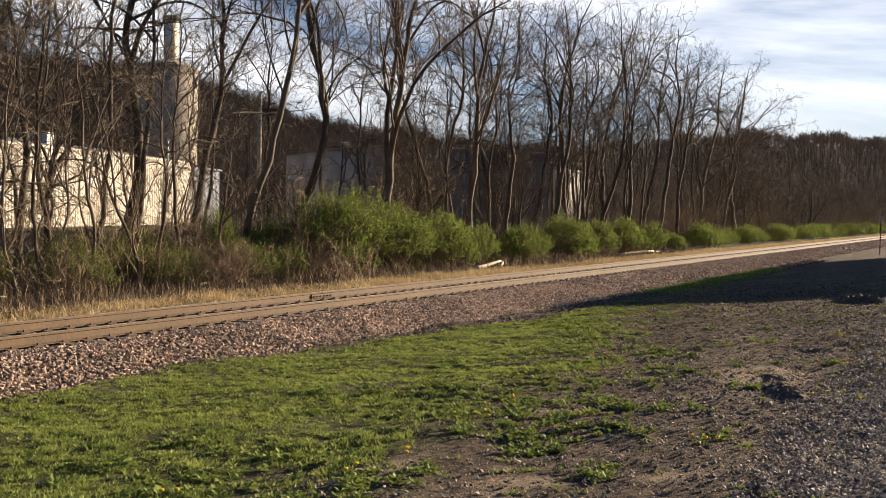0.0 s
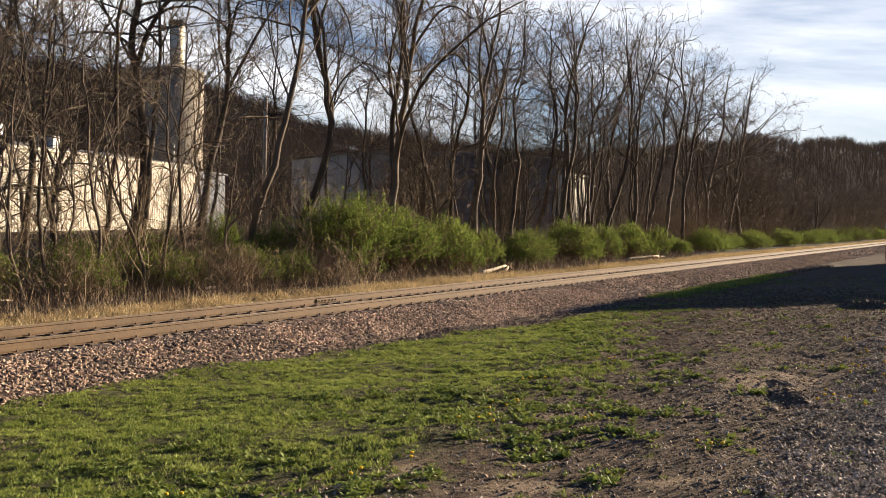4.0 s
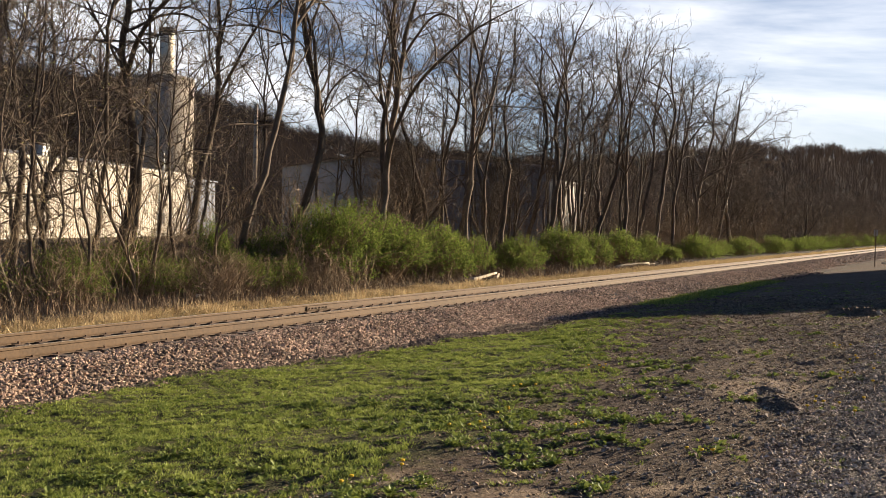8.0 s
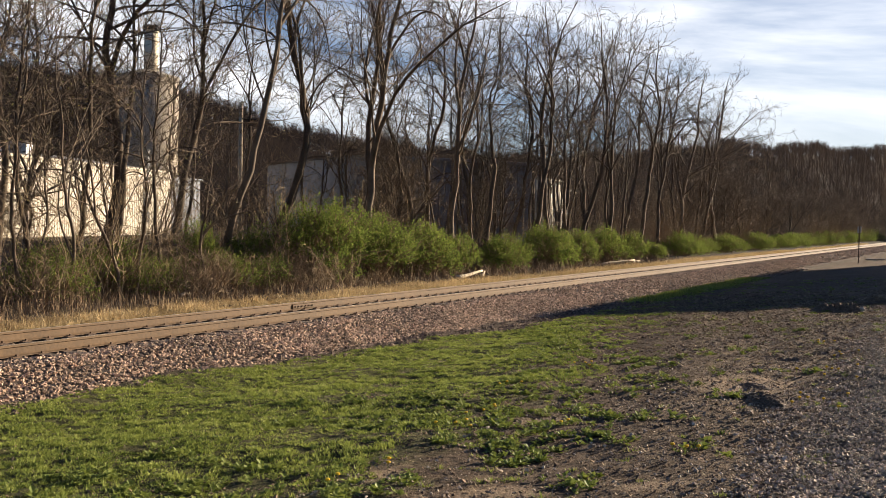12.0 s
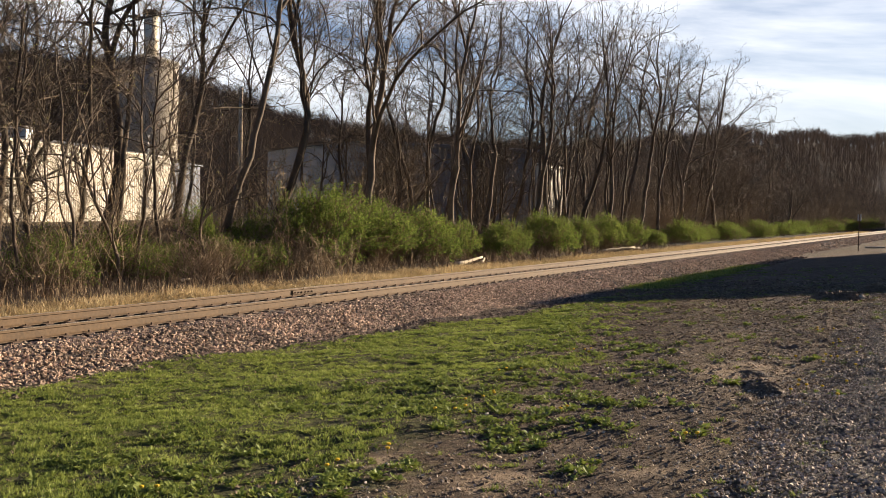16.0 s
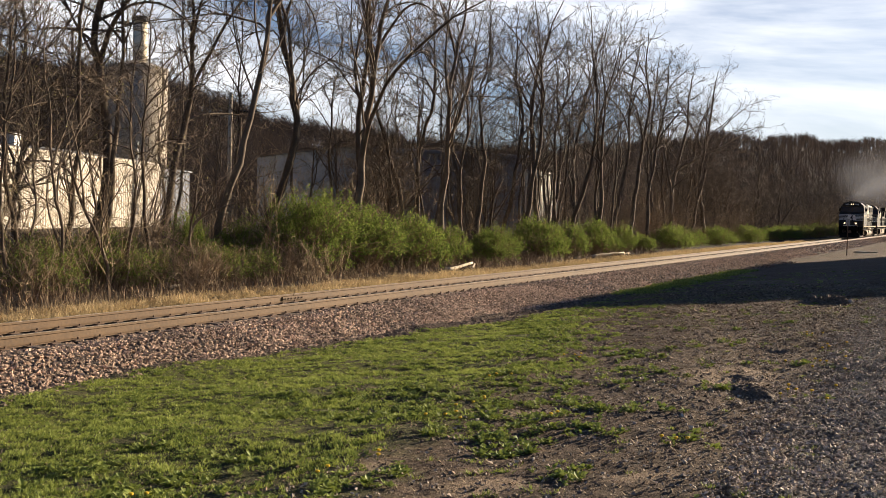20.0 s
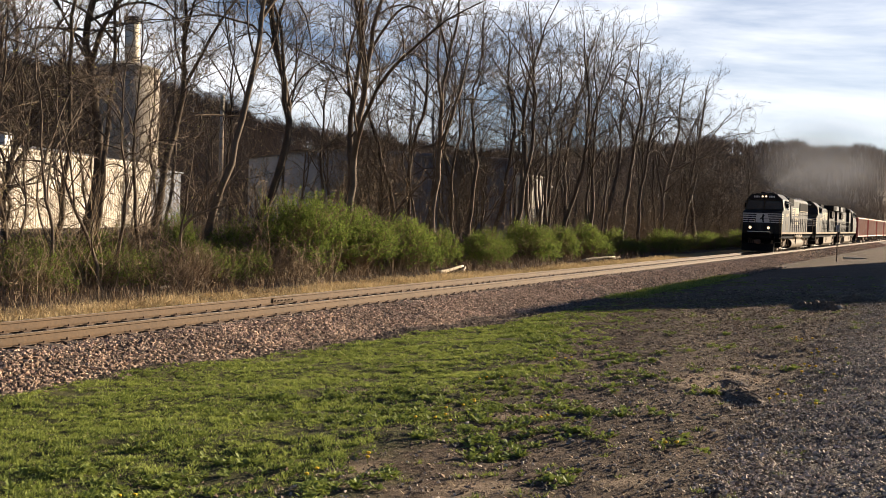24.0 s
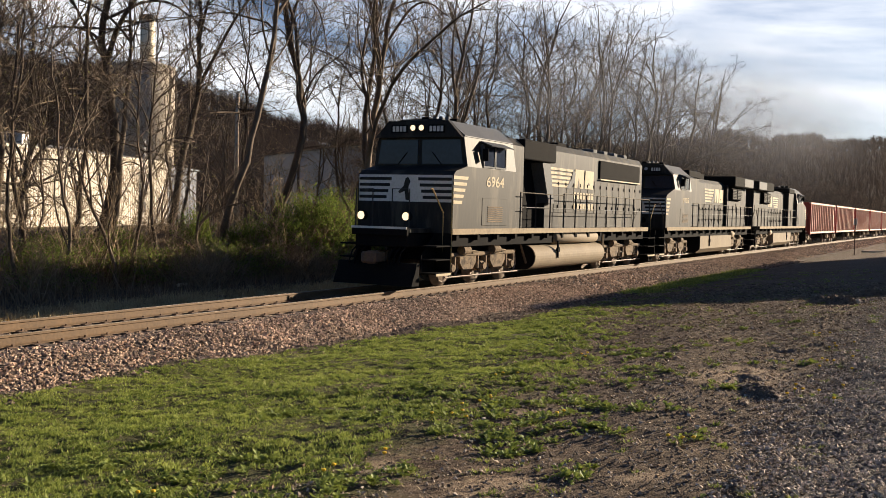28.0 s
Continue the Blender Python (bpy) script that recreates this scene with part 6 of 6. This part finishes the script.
def locomotive_first():
    t = thing("locomotive", "black six-axle diesel locomotive with cream stripes and lit headlights", "locomotive", group="locomotives at the head of the train")
    walkway(t, 0.1, 21.3)
    end_gear(t, 0.1, -1), end_gear(t, 21.3, 1)
    nose = part("nose", Form().prism([(1.35, 1.6), (1.35, 3.08), (1.5, 3.2), (2.2, 3.36), (2.2, 1.6)], 1, -1.5, 1.5), M_BLACK, t, "dark blunt nose")
    nose_stripes(nose, 1.35, 3.08, 0.92, 1.47)
    part("nose_door", Form().box(1.325, 1.35, -0.36, 0.36, 1.66, 2.3, 0.01), M_BLACK, nose)
    cab = cab_shell(t, 2.2, 5.6, 4.68, 1.5, True)
    painted_number(cab, "6964", 4.08, 2.84, 0.42, 1.506)
    # front platform, ditch lights, railings
    part("anticlimber", Form().box(-0.02, 0.1, -0.85, 0.85, 1.42, 1.66, 0.02), M_FLATBLACK, t)
    part("platform_edge", Form().box(-0.03, -0.02, -0.85, 0.85, 1.6, 1.66), M_WHITE, t, "white platform edge")
    for s in (-1, 1):
        lamp = part("ditch_light", Form().tube([(0.35, s * 0.69, 1.94), (0.2, s * 0.69, 1.94)], 0.13, 14), M_FLATBLACK, t)
        part("ditch_light_lens", Form().tube([(0.199, s * 0.69, 1.94), (0.19, s * 0.69, 1.94)], [0.11, 0.09], 14), M_LAMP, lamp, "glowing ditch light")
        stairs(t, 0.45, 1.3, s)
        part("stair_rail", Form().tube([(0.12, s * 1.47, 2.66), (0.2, s * 1.47, 2.68), (0.85, s * 1.47, 2.05), (0.85, s * 1.47, 0.95)], 0.022, 6), M_YELLOW, t, "worn yellow grab rail")
        part("corner_grab", Form().rod((1.3, s * 1.5, 0.55), (1.3, s * 1.5, 2.72), 0.022, 6), M_YELLOW, t)
        part("end_railing", Form().tube([(0.15, s * 0.3, 1.62), (0.15, s * 0.3, 2.66), (0.15, s * 0.82, 2.66), (0.15, s * 0.82, 1.62)], 0.02, 6), M_POST, t)
        stairs(t, 20.1, 21.2, s)
        part("stair_rail", Form().tube([(21.2, s * 1.47, 2.62), (21.1, s * 1.47, 2.64), (20.5, s * 1.47, 2.0), (20.5, s * 1.47, 0.95)], 0.022, 6), M_YELLOW, t, "worn yellow grab rail")
        railing(t, 6.1, 9.9, 1.2, s * 1.46, top=2.74)
        railing(t, 9.9, 20.3, 1.2, s * 1.46)
    # electrical cabinet, blower housing, hood
    part("cabinet", Form().prism([(-1.2, 1.6), (1.2, 1.6), (1.2, 4.2), (0.9, 4.45), (-0.9, 4.45), (-1.2, 4.2)], 0, 5.6, 6.9), M_BLACK, t)
    hood = part("hood", Form().prism([(-0.95, 1.6), (0.95, 1.6), (0.95, 4.28), (0.78, 4.5), (-0.78, 4.5), (-0.95, 4.28)], 0, 9.4, 20.75), M_BLACK, t, "long dusty engine hood")
    # recessed neck, its flat black also paints in the filter panel's shadow
    part("hood_neck", Form().box(6.9, 9.4, -0.68, 0.68, 1.6, 4.4, 0.03), M_FLATBLACK, t)
    for s in (-1, 1):
        part("blower_housing", Form().box(6.95, 9.75, s * 0.6, s * 1.2, 3.82, 4.46, 0.03), M_FLATBLACK, hood, "black air intake box")
        part("air_filter_panel", Form().prism([(8.7, 3.8), (9.4, 3.8), (9.85, 2.45), (9.35, 2.45)], 1, s * 0.5, s * 1.12), M_TRIM, hood, "pale dusty filter panel")
    hood_panels(hood, 9.9, 20.6, 2.15, 3.38, 0.95, 0.76)
    grille(hood, 14.95, 20.2, 3.5, 4.2, 1.02)
    side_mark(hood, 9.8, 3.02, 0.72, 0.975, 2.3, 2.2)
    for x in (15.6, 16.9, 18.2, 19.5):
        part("cooling_fan", Form().tube([(x, 0, 4.5), (x, 0, 4.66), (x, 0, 4.68)], [0.6, 0.6, 0.5], 18), M_TRIM, hood, "round roof cooling fan")
    part("exhaust_pipe", Form().box(12.2, 13.1, -0.3, 0.3, 4.48, 4.72, 0.03), M_FLATBLACK, hood)
    for x in (10.4, 11.3, 13.8):
        part("roof_hatch", Form().box(x, x + 0.5, -0.5, 0.5, 4.49, 4.6, 0.03), M_FLATBLACK, hood)
    fuel_tank(t, 7.5, 14.45, True)
    for s in (-1, 1):
        part("air_reservoir", Form().tube([(9.4, s * 1.24, 1.29), (9.5, s * 1.24, 1.29), (13.7, s * 1.24, 1.29), (13.8, s * 1.24, 1.29)], [0.12, 0.2, 0.2, 0.12], 16), M_TANK, t, "dusty air reservoir", True)
        part("sand_pipes", Form().rod((6.6, s * 1.2, 1.4), (7.3, s * 1.2, 0.5), 0.04, 5).rod((14.6, s * 1.25, 1.4), (14.6, s * 1.25, 0.6), 0.12, 8), M_TAN, t)
    truck(t, 4.15, (-2.07, 0, 2.07), 4.14)
    truck(t, 17.6, (-2.07, 0, 2.07), 4.14)
    return t


def locomotive_second(label):
    """A wide-cab freight unit with a boxy radiator end."""
    t = thing("locomotive", label, "locomotive", group="locomotives at the head of the train")
    walkway(t, 0.1, 22.0)
    end_gear(t, 0.1, -1), end_gear(t, 22.0, 1)
    nose = part("nose", Form().prism([(1.1, 1.6), (1.1, 3.0), (1.25, 3.1), (2.6, 3.42), (2.6, 1.6)], 1, -1.5, 1.5), M_BLACK, t, "dark sloping nose")
    nose_stripes(nose, 1.1, 2.95, 0.75, 1.47)
    cab = cab_shell(t, 2.6, 5.7, 4.58, 1.5, False)
    for s in (-1, 1):
        part("ditch_light", Form().tube([(0.35, s * 0.7, 1.94), (0.2, s * 0.7, 1.94)], 0.13, 14), M_FLATBLACK, t)
        stairs(t, 0.15, 1.0, s), stairs(t, 21.0, 21.95, s)
        for a, b in ((0.12, 0.8), (22.0, 21.3)):
            part("stair_rail", Form().tube([(a, s * 1.47, 2.66), (a + (b - a) * 0.1, s * 1.47, 2.68), (b, s * 1.47, 2.05), (b, s * 1.47, 0.95)], 0.022, 6), M_RAILING, t, "worn grab rail")
        railing(t, 6.2, 21.2, 1.15, s * 1.46)
    hood = part("hood", Form().prism([(-0.92, 1.6), (0.92, 1.6), (0.92, 3.95), (0.75, 4.15), (-0.75, 4.15), (-0.92, 3.95)], 0, 5.7, 15.6), M_BLACK, t, "long grey-black engine hood")
    part("cabinet", Form().box(5.7, 8.2, -1.25, 1.25, 1.6, 4.1, 0.05), M_BLACK, t)
    hood_panels(hood, 8.3, 15.5, 1.75, 2.8, 0.92, 0.72)
    side_mark(hood, 10.8, 2.92, 0.78, 0.925, 2.3, 2.2, False)
    rad = part("radiator_section", Form().box(15.6, 21.0, -1.1, 1.1, 1.6, 4.0, 0.04), M_BLACK, t)
    part("radiator_wing", Form().box(15.9, 21.3, -1.48, 1.48, 3.95, 4.52, 0.04), M_FLATBLACK, rad, "overhanging black radiator wing")
    for s in (-1, 1):
        part("wing_panel", Form().box(18.6, 21.25, s * 1.48, s * 1.495, 4.0, 4.48, 0.01), M_TRIM, rad, "pale grey wing panel")
        for a in (16.1, 17.4):
            g = part("intake_screen", Form().prism([(s * 1.1, 3.1), (s * 1.32, 3.2), (s * 1.32, 3.8), (s * 1.1, 3.9)], 0, a, a + 1.15), M_FLATBLACK, rad)
            f = Form()
            for z in np.arange(3.25, 3.78, 0.09):
                f.box(a + 0.06, a + 1.09, s * 1.32, s * 1.335, z, z + 0.03)
            part("screen_slats", f, M_BLACK, g)
        for z in (2.0, 2.7):
            part("panel_door", Form().box(18.0, 20.6, s * 1.1, s * 1.118, z - 0.25, z + 0.3, 0.01), M_BLACK, rad)
    part("exhaust_pipe", Form().box(12.0, 13.0, -0.35, 0.35, 4.13, 4.5, 0.03), M_FLATBLACK, hood)
    part("dynamic_brake_box", Form().box(5.9, 8.3, -1.3, 1.3, 4.08, 4.42, 0.04), M_FLATBLACK, t)
    fuel_tank(t, 8.0, 15.4, False)
    for s in (-1, 1):
        part("air_reservoir", Form().tube([(15.5, s * 1.2, 1.2), (16.6, s * 1.2, 1.2)], 0.2, 14), M_TANK, t, "", True)
    truck(t, 4.3, (-2.0, 0, 2.0), 4.0)
    truck(t, 18.1, (-2.0, 0, 2.0), 4.0)
    return t


def hopper_car():
    """A red ribbed open-top coal car."""
    L = 16.9
    t = thing("coal_car", "dusty red ribbed open-top coal car", "freight car", group="coal cars in the train")
    part("floor", Form().box(0.5, L - 0.5, -1.4, 1.4, 1.05, 1.2, 0.02), M_RED, t)
    for s in (-1, 1):
        part("side_sheet", Form().box(0.6, L - 0.6, s * 1.38, s * 1.42, 1.1, 3.5), M_SHEET, t, "dust-faded red side sheet")
        part("top_chord", Form().box(0.4, L - 0.4, s * 1.36, s * 1.54, 3.44, 3.6, 0.02), M_PINK, t)
        part("bottom_chord", Form().box(0.4, L - 0.4, s * 1.36, s * 1.54, 0.98, 1.14, 0.02), M_PINK, t)
        for q, x in enumerate(np.linspace(1.55, L - 1.55, 13)):
            part("side_rib", Form().box(x - 0.06, x + 0.06, s * 1.42, s * 1.53, 1.14, 3.44, 0.012), M_PINK, t)
        for x in (0.6, L - 1.2):
            part("corner_panel", Form().box(x, x + 0.6, s * 1.42, s * 1.46, 1.14, 3.44), M_RED, t, "red corner panel")
        for x in (0.45, L - 0.45):
            part("corner_post", Form().box(x - 0.07, x + 0.07, s * 1.36, s * 1.55, 0.9, 3.5, 0.012), M_RED, t)
        f = Form()
        for z in np.arange(1.0, 3.4, 0.4):
            f.rod((0.32, s * 1.2, z), (0.32, s * 1.5, z), 0.014, 4).rod((L - 0.32, s * 1.2, z), (L - 0.32, s * 1.5, z), 0.014, 4)
        part("ladder", f, M_RED, t)
    for x in (0.5, L - 0.55):
        e = part("end_sheet", Form().box(x, x + 0.05, -1.4, 1.4, 1.0, 3.5), M_RED, t, "red end sheet")
        for z in (1.6, 2.2, 2.8):
            part("end_rib", Form().box(x - 0.08, x + 0.12, -1.4, 1.4, z - 0.05, z + 0.05, 0.01), M_RED, e)
        part("end_chord", Form().box(x - 0.05, x + 0.1, -1.4, 1.4, 3.46, 3.6, 0.01), M_RED, e)
    part("coal_load", Form().prism([(-1.37, 3.0), (1.37, 3.0), (0.6, 3.35), (-0.6, 3.35)], 0, 0.7, L - 0.7), M_FLATBLACK, t, "dark coal load")
    part("centre_sill", Form().box(0.0, L, -0.25, 0.25, 0.7, 1.05, 0.02), M_FLATBLACK, t)
    part("coupler", Form().box(-0.3, 0.1, -0.13, 0.13, 0.75, 0.95, 0.03).box(L - 0.1, L + 0.3, -0.13, 0.13, 0.75, 0.95, 0.03), M_IRON, t)
    for cx in (2.3, L - 2.3):
        truck(t, cx, (-0.9, 0.9), 1.8, True)
    return t


lead = locomotive_first()
second = locomotive_second("black diesel locomotive with boxy radiator end, coupled second")
LEAD_WHEELS = list(SPUN)
third = copy_thing(second, pose(0, 0, 0))
LEAD_WHEELS += [o for o in third.children if o.data == WHEELSET]
tagged(third, "black diesel locomotive coupled third, running cab last")
painted_number(second, "9105", 4.6, 2.78, 0.36, 1.506)
TRAIN = [(lead, 0.0, 0), (second, 21.75, 0), (third, 66.2, 180)]
car = hopper_car()
for q in range(9):
    TRAIN.append((car if q == 0 else copy_thing(car, pose(0, 0, 0)), 67.3 + q * 17.45, 0))


# ---- exhaust haze: a few thin domed veils trailing over the train, fading towards their rims ----
def haze_material():
    m = bpy.data.materials.new("exhaust_haze")
    m.use_nodes = True
    n, l = m.node_tree.nodes, m.node_tree.links
    n.remove(n["Principled BSDF"])
    d, d2, t, x, x2 = (n.new("ShaderNode" + k) for k in ("BsdfDiffuse", "BsdfTranslucent", "BsdfTransparent", "MixShader", "MixShader"))
    co, no, mr, gr, mu = (n.new("ShaderNode" + k) for k in ("TexCoord", "TexNoise", "MapRange", "TexGradient", "Math"))
    no.inputs["Scale"].default_value, no.inputs["Detail"].default_value = 1.6, 5
    mr.inputs["From Min"].default_value, mr.inputs["From Max"].default_value, mr.inputs["To Max"].default_value = 0.25, 0.7, 0.5
    gr.gradient_type, mu.operation = "QUADRATIC_SPHERE", "MULTIPLY"
    for q in (d, d2):
        q.inputs["Color"].default_value = (0.2, 0.205, 0.225, 1)
    l.new(co.outputs["Object"], no.inputs["Vector"]), l.new(co.outputs["Object"], gr.inputs["Vector"])
    l.new(no.outputs["Fac"], mr.inputs["Value"]), l.new(mr.outputs[0], mu.inputs[0]), l.new(gr.outputs["Fac"], mu.inputs[1])
    l.new(d.outputs[0], x2.inputs[1]), l.new(d2.outputs[0], x2.inputs[2])
    l.new(mu.outputs[0], x.inputs[0]), l.new(t.outputs[0], x.inputs[1]), l.new(x2.outputs[0], x.inputs[2])
    l.new(x.outputs[0], n["Material Output"].inputs["Surface"])
    return m


M_HAZE = haze_material()
smoke = thing("exhaust_smoke", "thin grey diesel exhaust haze trailing above the train", "smoke")
for q, (x, z, size) in enumerate(((11, 6.2, 2.6), (16, 6.9, 3.8), (23, 7.8, 5.2), (31, 8.4, 6.4), (41, 9.0, 7.8), (53, 9.6, 9.2), (67, 10.2, 10.8), (84, 10.8, 12.4))):
    u, v = np.meshgrid(np.linspace(-1, 1, 17), np.linspace(-1, 1, 17), indexing="ij")
    dome = -0.35 * (u ** 2 + v ** 2) * 0.6 + 0.08 * np.sin(3 * u + q) * np.cos(4 * v)
    V = np.stack([dome, u, v], -1).reshape(-1, 3)
    i, j = [k.ravel() for k in np.meshgrid(np.arange(16), np.arange(16), indexing="ij")]
    o = part("smoke_puff", mesh_of("smoke_puff", V, np.stack([i * 17 + j, (i + 1) * 17 + j, (i + 1) * 17 + j + 1, i * 17 + j + 1], 1), True), M_HAZE, smoke)
    o.matrix_basis = pose(x, 0.02 * x, z, 0, 0, 25) @ Matrix.Diagonal((size, size * 1.2, size * 0.8, 1))
TRAIN.append((smoke, 0.0, 0))


# ---- motions ----
SPEED, FRONT = 15.03, 24.1            # metres a second; the front platform's place at the end


def motions():
    for ob, back, turn in TRAIN:
        walk(ob, [(t, pose(FRONT + back + SPEED * (28.0 - t), TRACK_Y, 0, 0, 0, turn)) for t in (0.0, 7.0, 14.0, 21.0, 28.0)])
    step = math.degrees(SPEED / 0.51) / FPS
    for w in LEAD_WHEELS:
        x, y, z = w.location
        walk(w, [(q / FPS, pose(x, y, z, 0, -step * q, 0)) for q in range(int(28 * FPS) + 1)])


motions()
